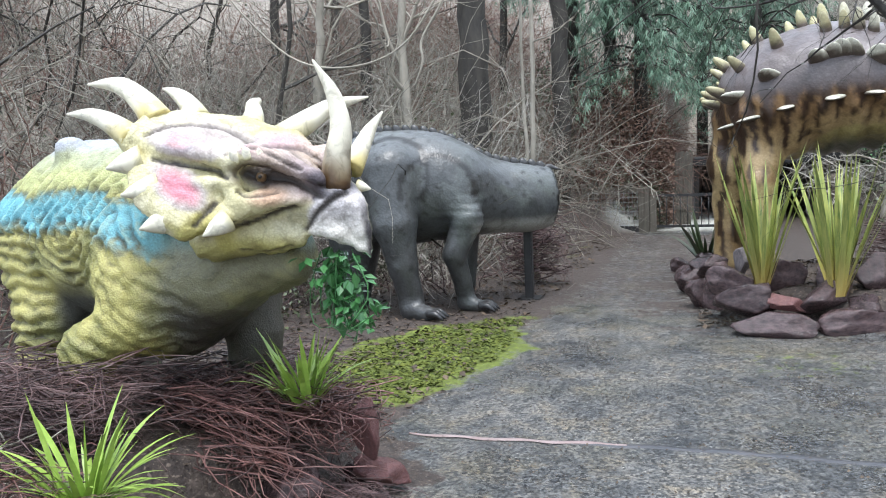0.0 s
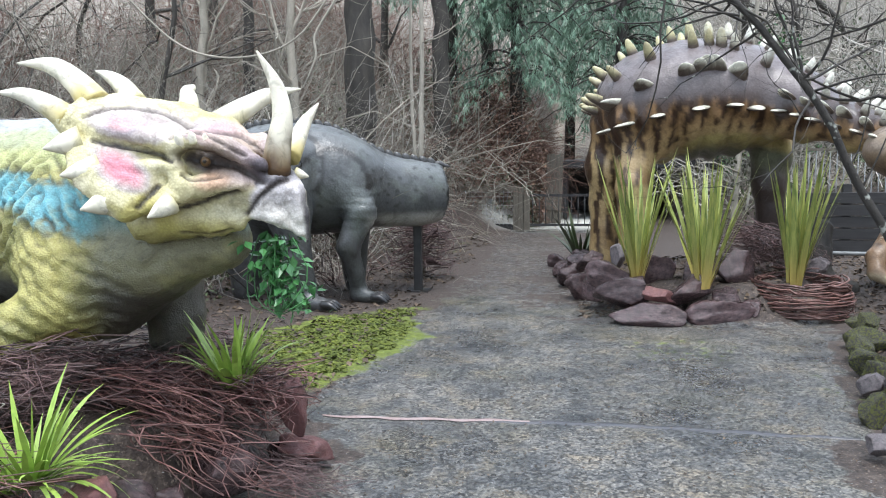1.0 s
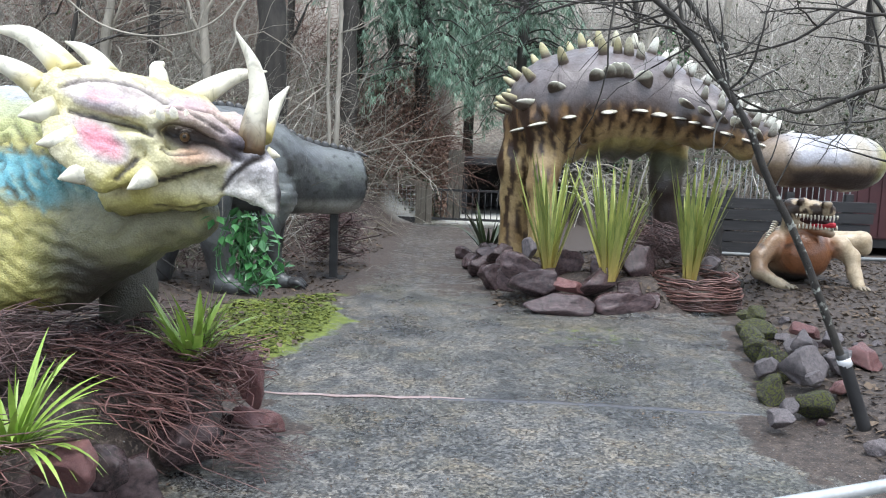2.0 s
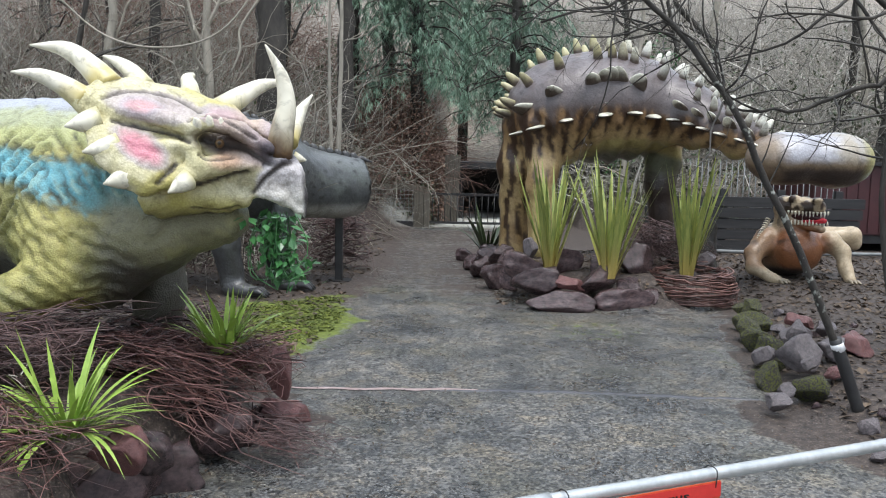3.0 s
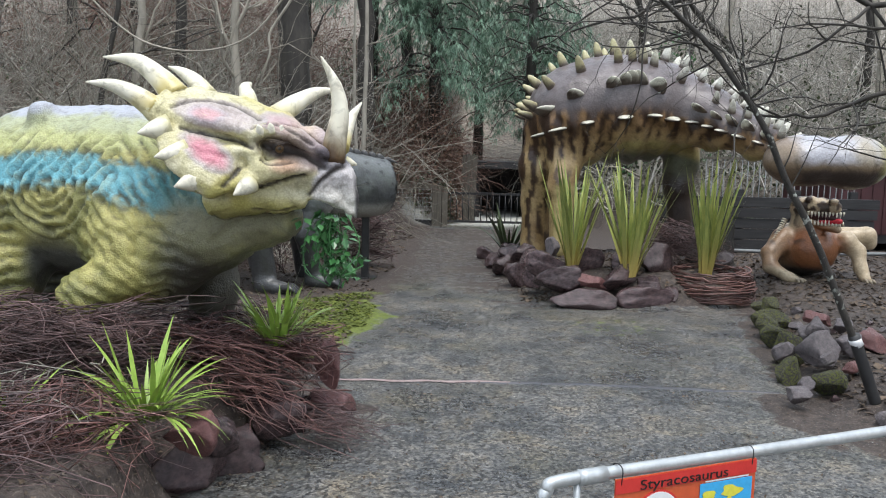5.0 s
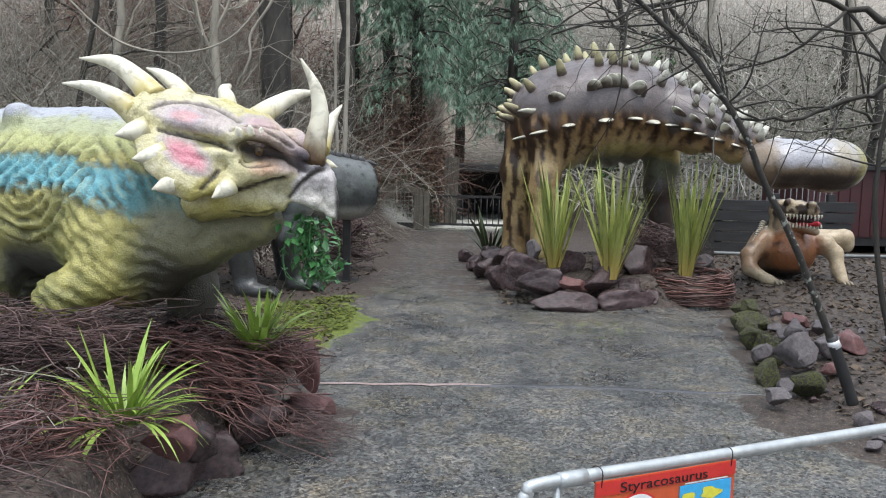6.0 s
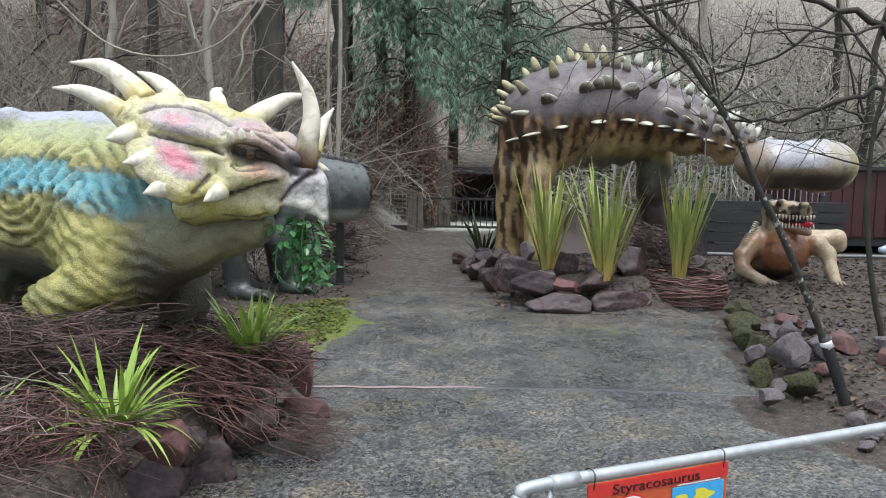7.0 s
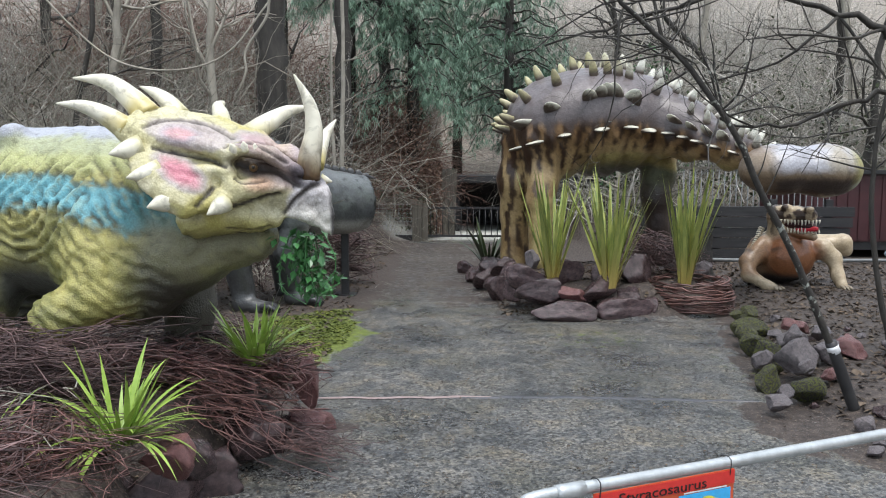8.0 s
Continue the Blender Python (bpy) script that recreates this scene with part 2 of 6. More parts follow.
SKIN_BRIGHT = painted("painted_skin", 95, 0.6, 0.006, wrinkle=11.0)
HORN = painted("smooth_horn", 14, 0.12, 0.003, (0.3, 0.45), 14.0)
SKIN_BODY = painted("wrinkled_skin", 110, 0.7, 0.008, wrinkle=13.0)
SKIN_DARK = painted("dark_rubber_skin", 42, 0.5, 0.008, (0.26, 0.44), 6.0)
ROCK = stained("wet_purple_rock", (0.036, 0.023, 0.025), (0.155, 0.098, 0.098), 5, (0.08, 0.32), 0.55, 0.018, random_tint=0.5)
ROCK_RED = stained("wet_red_rock", (0.12, 0.05, 0.05), (0.22, 0.10, 0.09), 5, (0.25, 0.5), 0.6, 0.02)
ROCK_PALE = stained("pale_rubble", (0.085, 0.075, 0.08), (0.26, 0.22, 0.22), 5, (0.4, 0.7), 0.6, 0.02, random_tint=0.4)
ROCK_MOSS = stained("mossy_rock", (0.030, 0.028, 0.022), (0.09, 0.08, 0.06), 6, (0.4, 0.9), 1.0, 0.05, spots=((0.12, 0.13, 0.024), 9, 0.47))
TWIG = stained("red_brown_twigs", (0.11, 0.040, 0.038), (0.42, 0.22, 0.19), 9, (0.3, 0.5), 0.2, 0.003, random_tint=0.8, island=True)
NEST_TWIG = stained("nest_twigs", (0.10, 0.040, 0.034), (0.32, 0.17, 0.14), 9, (0.3, 0.5), 0.2, 0.003, random_tint=0.7)
TWIG_DARK = stained("dark_twigs", (0.055, 0.031, 0.033), (0.28, 0.17, 0.16), 9, (0.4, 0.6), 0.2, 0.003, random_tint=0.75, island=True)
BRUSH_RED = stained("red_brambles", (0.12, 0.062, 0.048), (0.34, 0.20, 0.15), 1.2, (0.6, 0.9), 0.0, random_tint=0.55, island=True)
BRUSH_GREY = stained("grey_brushwood", (0.17, 0.155, 0.12), (0.60, 0.56, 0.47), 1.2, (0.6, 0.9), 0.0, random_tint=0.6, island=True)
BARK = stained("dark_bark", (0.018, 0.016, 0.013), (0.06, 0.052, 0.042), 9, (0.6, 0.9), 0.8, 0.02, stretch=(1, 1, 0.3))
BARK_PALE = stained("pale_bark", (0.22, 0.20, 0.16), (0.42, 0.38, 0.31), 7, (0.6, 0.85), 0.5, 0.01, stretch=(1, 1, 0.4))
PHORMIUM = leaf_material("phormium_leaf", (0.10, 0.185, 0.04), (0.50, 0.49, 0.13), (0.56, 0.41, 0.12), 1.7)
PHORMIUM_DARK = leaf_material("dark_leaf", (0.03, 0.05, 0.02), (0.07, 0.09, 0.035))
YUCCA = leaf_material("yucca_leaf", (0.20, 0.34, 0.045), (0.42, 0.56, 0.12), None, tint=0.3)
IVY = leaf_material("ivy_leaf", (0.025, 0.11, 0.028), (0.10, 0.28, 0.09), island=True, rough=0.3)
IVY_DULL = leaf_material("dull_ivy", (0.035, 0.055, 0.022), (0.12, 0.15, 0.065), island=True, tint=0.6)
CONIFER = leaf_material("conifer_needles", (0.085, 0.18, 0.12), (0.27, 0.41, 0.28), island=True, tint=0.5, rough=0.6)
METAL = stained("galvanised_steel", (0.42, 0.44, 0.44), (0.60, 0.62, 0.62), 8, (0.3, 0.5), 0.1, 0.002, metal=0.6)
IRON = stained("black_iron", (0.015, 0.015, 0.016), (0.035, 0.034, 0.034), 8, (0.4, 0.6), 0.1, 0.002)
OLD_WOOD = stained("weathered_wood", (0.07, 0.06, 0.045), (0.17, 0.15, 0.12), 4, (0.7, 0.9), 0.5, 0.01, stretch=(6, 6, 0.6))
DARK_WOOD = stained("dark_wet_timber", (0.012, 0.012, 0.013), (0.04, 0.038, 0.038), 4, (0.4, 0.7), 0.4, 0.01, stretch=(0.6, 6, 6))
BRACKEN = stained("pale_dead_bracken", (0.44, 0.41, 0.36), (0.80, 0.75, 0.67), 1.2, (0.6, 0.9), 0.0, random_tint=0.55, island=True)


def ground_material():
    """Wet tarmac, moss, soil and litter; which lies where is on the mesh."""
    m, nt, b = nodes_of("wet_ground")
    at = nt.nodes.new("ShaderNodeAttribute")
    at.attribute_name = "paint"
    sp = nt.nodes.new("ShaderNodeSeparateColor")
    nt.links.new(at.outputs["Color"], sp.inputs[0])
    co = nt.nodes.new("ShaderNodeTexCoord").outputs["Object"]
    patch = noise_of(nt, 1.1, 8, 0.65, co)
    grit = noise_of(nt, 95, 3, 0.75, co)
    mid = noise_of(nt, 14, 6, 0.7, co)
    crumbs = noise_of(nt, 55, 2, 0.5, co)
    tar = ramp(nt, patch, [(0.3, (0.068, 0.072, 0.078)), (0.5, (0.118, 0.120, 0.122)), (0.75, (0.18, 0.172, 0.16))])
    tar = mix(nt, ramp(nt, mid, [(0.52, (0, 0, 0)), (0.68, (0.6, 0.6, 0.6))]), tar, (0.10, 0.082, 0.058))
    tar = mix(nt, ramp(nt, noise_of(nt, 0.7, 6, 0.7, co), [(0.5, (0, 0, 0)), (0.7, (0.55, 0.55, 0.55))]), tar, (0.085, 0.083, 0.05))
    tar = mix(nt, 0.8, tar, ramp(nt, grit, [(0.32, (0.25, 0.25, 0.25)), (0.68, (1.5, 1.5, 1.5))]), "MULTIPLY")
    tar = mix(nt, ramp(nt, crumbs, [(0.70, (0, 0, 0)), (0.74, (1, 1, 1))]), tar, (0.36, 0.35, 0.32))
    stones = nt.nodes.new("ShaderNodeTexVoronoi")
    stones.inputs["Scale"].default_value = 60
    nt.links.new(co, stones.inputs["Vector"])
    mott = noise_of(nt, 2.6, 9, 0.72, co, distort=0.6)
    tar = mix(nt, 0.9, tar, ramp(nt, mott, [(0.36, (0.42, 0.44, 0.48)), (0.5, (0.98, 0.96, 0.93)), (0.64, (1.25, 1.08, 0.84))]), "MULTIPLY")
    tar = mix(nt, 0.9, tar, ramp(nt, stones.outputs["Color"], [(0.2, (0.22, 0.22, 0.23)), (0.5, (0.9, 0.9, 0.88)), (0.85, (1.9, 1.85, 1.75))]), "MULTIPLY")
    soil = ramp(nt, mid, [(0.3, (0.014, 0.010, 0.009)), (0.5, (0.045, 0.033, 0.027)), (0.72, (0.105, 0.080, 0.064))])
    soil = mix(nt, ramp(nt, crumbs, [(0.6, (0, 0, 0)), (0.68, (0.9, 0.9, 0.9))]), soil, (0.16, 0.125, 0.10))
    moss = ramp(nt, mid, [(0.3, (0.045, 0.065, 0.012)), (0.55, (0.125, 0.155, 0.025)), (0.75, (0.23, 0.26, 0.042))])
    edge = noise_of(nt, 9, 8, 0.75, co)

    def sharpen(ch):
        add = nt.nodes.new("ShaderNodeMath")
        add.operation = "ADD"
        nt.links.new(ch, add.inputs[0])
        nt.links.new(range_of(nt, edge, -0.55, 0.55), add.inputs[1])
        return ramp(nt, add.outputs[0], [(0.42, (0, 0, 0)), (0.58, (1, 1, 1))])

    tar_mask, moss_mask = sharpen(sp.outputs[0]), sharpen(sp.outputs[1])
    place = nt.nodes.new("ShaderNodeSeparateXYZ")
    nt.links.new(co, place.inputs[0])
    leafy = ramp(nt, range_of(nt, place.outputs[2], 0, 1), [(0.7, (0, 0, 0)), (0.98, (1, 1, 1))])
    slope = ramp(nt, noise_of(nt, 7, 10, 0.85, co), [(0.32, (0.05, 0.044, 0.033)), (0.5, (0.20, 0.172, 0.138)), (0.68, (0.50, 0.43, 0.36))])
    soil = mix(nt, leafy, soil, slope)
    col = mix(nt, tar_mask, soil, tar)
    col = mix(nt, moss_mask, col, moss)
    col = mix(nt, sp.outputs[2], col, ramp(nt, mid, [(0.3, (0.48, 0.48, 0.44)), (0.7, (0.64, 0.64, 0.58))]))
    nt.links.new(col, b.inputs["Base Color"])
    wet = ramp(nt, patch, [(0.35, (0.20, 0.20, 0.20)), (0.65, (0.48, 0.48, 0.48))])
    r = mix(nt, tar_mask, (0.75, 0.75, 0.75), wet)
    nt.links.new(mix(nt, moss_mask, r, (0.95, 0.95, 0.95)), b.inputs["Roughness"])
    h = mix(nt, 0.4, mix(nt, 0.5, grit, stones.outputs["Distance"]), mid)
    bump(nt, b, h, 0.95, 0.016)
    return m


GROUND = ground_material()


def hill(x, y):
    """Height of the wooded slopes that close the place."""
    foot = np.interp(x, [-60, -8, -5, -2, -0.6, -0.2, 2.4, 2.9, 6, 60], [10, 10.5, 12, 16, 18.4, 24.6, 25, 18, 16.6, 15])
    back = np.clip(y - foot, 0, 60)
    side = np.clip(-x - 6.0, 0, 60) * 0.7 * smooth(2, 7, y)
    far_side = np.clip(x - 11, 0, 60) * 0.5
    rise = np.maximum(np.maximum(back * 0.42, side), far_side)
    return np.minimum(rise, 24 + 0.1 * rise)


def ground_height(x, y):
    x, y = np.asarray(x, float), np.asarray(y, float)
    edge_x = np.interp(y, [2.0, 3.4, 3.6, 3.75, 3.95, 4.2, 4.5, 5.0, 5.6, 6.2], [-1.15, -1.22, -1.36, -1.46, -1.32, -1.16, -0.98, -0.95, -1.5, -2.4])
    bank = 0.40 * smooth(0.0, 0.24, edge_x - x) * smooth(1.0, 2.2, y) * (1 - smooth(5.2, 7.0, y))
    bed = 0.32 * smooth(1.15, 0.75, np.hypot((x - 2.0) / 1.25, (y - 10.1) / 1.35))
    right_x = np.interp(y, [3, 5.2, 6.5, 7.9, 9.2, 12], [2.35, 2.35, 2.5, 2.85, 3.2, 3.2])
    soil = 0.14 * smooth(0.0, 0.5, x - right_x) * smooth(4.0, 5.6, y) * (1 - smooth(13, 15, y))
    lump = 0.012 * np.sin(x * 5 + 1.3 * np.sin(y * 4)) * np.sin(y * 6.1) * np.clip((bank + soil + bed) * 6, 0, 1)
    return bank + np.maximum(bed, soil) + lump + hill(x, y)


def build_ground():
    xs = np.concatenate([-6 - np.geomspace(0.3, 80, 26)[::-1], np.arange(-6, 7.01, 0.07), 7 + np.geomspace(0.3, 80, 26)])
    ys = np.concatenate([-1 - np.geomspace(0.3, 40, 12)[::-1], np.arange(-1, 14.01, 0.07), 14 + np.geomspace(0.25, 110, 40)])
    X, Y = np.meshgrid(xs, ys, indexing="ij")
    x, y = X.ravel(), Y.ravel()
    z = ground_height(x, y)
    p = np.stack([x, y, z], 1)
    flat = np.stack([x, y, 0 * x], 1)
    n1 = grain(flat, 2.2)
    n2 = grain(flat, 6.0, 3)
    left = np.interp(y, [-2, 2, 3.8, 4.2, 4.5, 5.0, 5.6, 7, 9.0, 10, 12, 17, 18], [-0.8, -1.0, -1.25, -1.1, -0.95, -0.75, -1.05, -1.1, -0.98, -1.0, -0.9, -1.0, -0.6])
    right = np.interp(y, [-2, 3, 4.6, 5.3, 5.7, 6.5, 7.9, 9.2, 9.3, 10.7, 13, 15, 18], [4, 3.0, 2.0, 1.9, 2.1, 2.3, 2.7, 3.0, 1.0, 0.75, 0.35, 0.8, 1.2])
    tar = smooth(-0.22, 0.22, np.minimum(x - left, right - x) + 0.28 * n1 + 0.16 * n2) * (y < 19)
    tar = tar * (1 - 0.85 * smooth(0.02, 0.06, z) * (y < 14)) * (1 - 0.52 * smooth(7.5, 10.5, y + 0.9 * n1) * (y < 17.5)) * (1 - 0.25 * smooth(0.1, 0.5, n1))
    moss = smooth(1.25, 0.6, np.hypot((x + 1.55 + 0.16 * (7.4 - y)) / 0.8, (y - 7.3) / 1.95) + 0.3 * n1) * 0.95
    moss = np.maximum(moss, 0.36 * smooth(1.2, 0.2, np.hypot((x - 2.3) / 0.45, (y - 6.6) / 1.6) + 0.3 * n2))
    moss = np.maximum(moss, 0.40 * smooth(1.2, 0.2, np.hypot((x - 1.5) / 1.2, (y - 7.6) / 0.8) + 0.3 * n1))
    moss = np.maximum(moss, 0.45 * smooth(11, 14, y) * smooth(0.2, 0.6, n1) * (x < -1))
    yard = smooth(18.05, 18.2, y) * smooth(-1.6, -1.2, x) * smooth(1.9, 1.6, x) * (1 - smooth(22, 22.5, y))
    nx, ny = len(xs), len(ys)
    i, j = np.meshgrid(np.arange(nx - 1), np.arange(ny - 1), indexing="ij")
    a = (i * ny + j).ravel()
    f = np.stack([a, a + ny, a + ny + 1, a + 1], 1)
    me = mesh_of("ground", p, f, [GROUND], paint=np.stack([tar, moss, yard], 1))
    thing("ground", me, None, "wet tarmac path between moss, mud and wooded slopes", "ground", kind="structure")


build_ground()

# the tarred seam across the path
SEAM = stained("worn_tar_seam", (0.05, 0.052, 0.06), (0.10, 0.095, 0.10), 5, (0.3, 0.5), 0.3, 0.004)
SEAM_PINK = stained("pinkish_worn_kerb", (0.24, 0.17, 0.16), (0.36, 0.29, 0.28), 7, (0.5, 0.8), 0.4, 0.004)


def strip(name, mat, x0, x1, width, lift, label):
    n = 40
    v, f = [], []
    for i in range(n + 1):
        x = lerp(x0, x1, i / n)
        y = 5.62 + 0.035 * math.sin(x * 2.1) + 0.01 * math.sin(x * 17)
        w = width * (0.8 + 0.25 * math.sin(x * 23) * math.sin(x * 7.7)) * min(1, 4 * min(i, n - i) / n + 0.3)
        v += [(x, y - w, lift - 0.006), (x, y - w * 0.6, lift), (x, y + w * 0.6, lift), (x, y + w, lift - 0.006)]
        if i:
            b = 4 * i
            f += [(b - 4 + k, b + k, b + k + 1, b - 3 + k) for k in range(3)]
    thing(name, mesh_of(name, v, f, [mat]), None, label, "path seam", kind="structure")


strip("seam", SEAM, -0.2, 2.15, 0.035, 0.006, "dark tarred seam across the wet path")
strip("seam", SEAM_PINK, -0.95, 0.32, 0.022, 0.011, "worn pinkish edging strip set in the path")


# ---- the horned dinosaur ----
def unit(v):
    v = np.array(v, float)
    return v / np.linalg.norm(v)


def build_styracosaurus():
    bag = Bag()
    body = Clay()
    body.egg((-2.58, 5.08, 1.31), (0.50, 0.50, 0.50), k=0.15)
    body.egg((-2.15, 4.88, 1.31), (0.68, 0.48, 0.50), k=0.15)
    body.egg((-1.76, 4.64, 1.15), (0.42, 0.42, 0.41), k=0.15)
    body.limb((-1.88, 4.74, 1.42, 0.36), (-1.22, 4.50, 1.38, 0.24), k=0.12)
    body.limb((-1.72, 4.50, 1.0, 0.28), (-1.40, 4.42, 1.12, 0.19), (-1.02, 4.42, 1.21, 0.13), k=0.12)
    body.limb((-1.84, 4.44, 1.27, 0.20), (-1.78, 4.36, 1.10, 0.185), (-1.76, 4.31, 0.95, 0.155), (-2.0, 4.22, 0.80, 0.115), (-2.06, 4.22, 0.42, 0.13), k=0.06)
    body.limb((-1.58, 4.95, 1.05, 0.2), (-1.52, 4.9, 0.75, 0.13), (-1.56, 4.9, 0.38, 0.14), k=0.08)
    body.limb((-2.76, 4.88, 1.25, 0.34), (-2.64, 4.70, 0.88, 0.19), (-2.72, 4.68, 0.40, 0.16), k=0.08)
    body.limb((-2.85, 5.5, 1.1, 0.28), (-2.8, 5.5, 0.4, 0.17), k=0.08)
    body.limb((-2.95, 5.35, 1.25, 0.32), (-3.6, 5.85, 0.95, 0.15), (-4.1, 6.2, 0.8, 0.05), k=0.15)
    body.limb((-2.42, 4.72, 1.66, 0.07), (-2.42, 4.68, 1.75, 0.075), k=0.07)
    body.limb((-2.62, 4.72, 1.62, 0.05), (-2.72, 4.70, 1.45, 0.06), (-2.74, 4.68, 1.2, 0.05), k=0.07)
    v, f = body.surface((-4.2, 3.95, 0.3), (-0.75, 6.4, 1.95), 0.0195)
    n = body.normal(v)
    wob = 1.6 * grain(v, 4) + 1.1 * grain(v, 12, 3)
    amp = 0.8 + 0.5 * grain(v, 5, 8)
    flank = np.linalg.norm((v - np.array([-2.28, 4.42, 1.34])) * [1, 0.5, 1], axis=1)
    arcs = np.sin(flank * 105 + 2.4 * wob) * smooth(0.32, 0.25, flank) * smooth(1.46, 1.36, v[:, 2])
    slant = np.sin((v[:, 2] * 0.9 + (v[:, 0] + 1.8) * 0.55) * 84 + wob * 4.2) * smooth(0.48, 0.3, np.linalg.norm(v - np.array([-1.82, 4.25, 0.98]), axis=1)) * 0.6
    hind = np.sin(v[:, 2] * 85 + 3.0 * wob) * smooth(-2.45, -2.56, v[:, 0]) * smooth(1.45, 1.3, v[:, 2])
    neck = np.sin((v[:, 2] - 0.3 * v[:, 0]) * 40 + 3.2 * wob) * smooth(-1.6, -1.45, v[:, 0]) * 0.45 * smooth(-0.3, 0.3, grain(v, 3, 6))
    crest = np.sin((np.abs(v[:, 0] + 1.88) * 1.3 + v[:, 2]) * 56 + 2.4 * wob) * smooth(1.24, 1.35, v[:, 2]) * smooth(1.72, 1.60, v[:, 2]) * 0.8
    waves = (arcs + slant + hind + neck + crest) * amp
    v = v + n * (0.020 * np.where(waves < 0, -np.abs(waves) ** 0.7, waves * 0.7) + 0.009 * grain(v, 14, 5) + 0.004 * grain(v, 40, 6))[:, None]
    z = v[:, 2] + 0.05 * grain(v, 5, 1) + 0.015 * waves
    z2 = z + 0.03 * grain(v, 19, 2) + 0.015 * grain(v, 50, 3)
    c = np.tile(np.array([0.46, 0.42, 0.14]), (len(v), 1))
    c = blend(c, (0.22, 0.22, 0.07), smooth(-0.3, 0.5, grain(v, 7, 6)))
    c = blend(c, (0.48, 0.50, 0.22), smooth(1.50, 1.60, z))
    c = blend(c, (0.40, 0.43, 0.30), smooth(1.62, 1.70, z + 0.05 * grain(v, 9, 8)) * 0.7)
    c = blend(c, (0.42, 0.44, 0.50), smooth(1.72, 1.78, z2))
    band = 1.44 - 0.10 * smooth(-2.1, -1.55, v[:, 0])
    c = blend(c, (0.05, 0.06, 0.045), smooth(0.125, 0.09, np.abs(z2 - band + 0.02 * grain(v, 9, 9))) * 0.75)
    c = blend(c, (0.19, 0.50, 0.58), smooth(0.105, 0.05, np.abs(z2 - band) + 0.035 * grain(v, 30, 7) + 0.02 * grain(v, 70, 2)))
    c = blend(c, (0.36, 0.58, 0.60), smooth(0.3, 0.8, grain(v, 13, 4)) * smooth(0.09, 0.04, np.abs(z2 - band)) * 0.6)
    c = blend(c, (0.035, 0.18, 0.20), smooth(0.11, 0.06, np.abs(z2 - band)) * smooth(-1.75, -1.55, v[:, 0]) * 0.9)
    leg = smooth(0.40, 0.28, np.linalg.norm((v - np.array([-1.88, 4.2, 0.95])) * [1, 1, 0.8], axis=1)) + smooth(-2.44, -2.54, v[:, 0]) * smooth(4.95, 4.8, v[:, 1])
    # underside shade put into the paint: belly darkens downwards, legs left out
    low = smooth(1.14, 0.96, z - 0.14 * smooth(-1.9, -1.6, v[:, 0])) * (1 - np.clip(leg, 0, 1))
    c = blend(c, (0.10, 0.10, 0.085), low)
    # chest and throat below the frill toned down the same way, as shade
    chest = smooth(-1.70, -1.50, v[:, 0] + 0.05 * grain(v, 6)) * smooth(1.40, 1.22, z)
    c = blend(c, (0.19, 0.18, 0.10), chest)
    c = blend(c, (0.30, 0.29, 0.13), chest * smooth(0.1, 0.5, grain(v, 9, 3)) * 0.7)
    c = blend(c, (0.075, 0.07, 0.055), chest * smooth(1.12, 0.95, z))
    # fold shading painted over the relief: troughs darkened, crests lightened
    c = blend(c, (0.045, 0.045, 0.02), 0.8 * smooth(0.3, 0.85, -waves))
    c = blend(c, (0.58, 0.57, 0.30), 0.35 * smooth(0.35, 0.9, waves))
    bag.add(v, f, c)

    # the head: a fanned frill, heavy brow, cheek horn and hooked beak
    head = Clay()
    hub = (-1.103, 4.228, 1.583)
    rim = ((-1.570, 4.104, 1.755), (-1.504, 4.074, 1.646), (-1.409, 4.036, 1.537), (-1.315, 3.997, 1.414), (-1.258, 3.992, 1.373), (-1.505, 4.195, 1.828), (-1.396, 4.304, 1.838), (-1.201, 4.449, 1.798), (-1.019, 4.504, 1.738), (-0.868, 4.484, 1.638))
    for i, p in enumerate(rim):
        head.limb((*hub, 0.085), (*(0.45 * np.array(hub) + 0.55 * np.array(p)), 0.058), (*p, 0.040), k=0.055)

    def plate(c, a, b, size):
        a = unit(a)
        b = unit(np.array(b) - a * (np.array(b) @ a))
        head.egg(c, size, np.array([a, b, np.cross(a, b)]), k=0.05)

    way = [np.array(p) for p in rim]
    plate((-1.324, 4.084, 1.589), way[0] - way[3], np.array(hub) - way[1], (0.215, 0.21, 0.056))
    plate((-1.256, 4.043, 1.497), way[1] - way[4], np.array(hub) - way[2], (0.15, 0.13, 0.052))
    plate((-1.244, 4.270, 1.745), way[5] - way[8], np.array(hub) - way[6], (0.36, 0.15, 0.060))
    for a, b in zip(rim, rim[1:4]):
        head.limb((*a, 0.034), (*b, 0.036), k=0.04)
    for a, b in zip((rim[0], *rim[5:9]), rim[5:]):
        head.limb((*a, 0.034), (*b, 0.034), k=0.04)
    # skull, cheeks and lower jaw
    head.limb((-1.136, 4.245, 1.546, 0.165), (-0.956, 4.289, 1.520, 0.15), (-0.800, 4.311, 1.465, 0.11), k=0.06)
    head.limb((-0.800, 4.311, 1.480, 0.105), (-0.707, 4.327, 1.464, 0.088), k=0.04)
    head.limb((-1.112, 4.205, 1.375, 0.090), (-0.984, 4.217, 1.328, 0.066), (-0.868, 4.244, 1.318, 0.040), k=0.05)
    head.limb((-1.257, 4.204, 1.322, 0.10), (-1.117, 4.223, 1.324, 0.085), k=0.06)
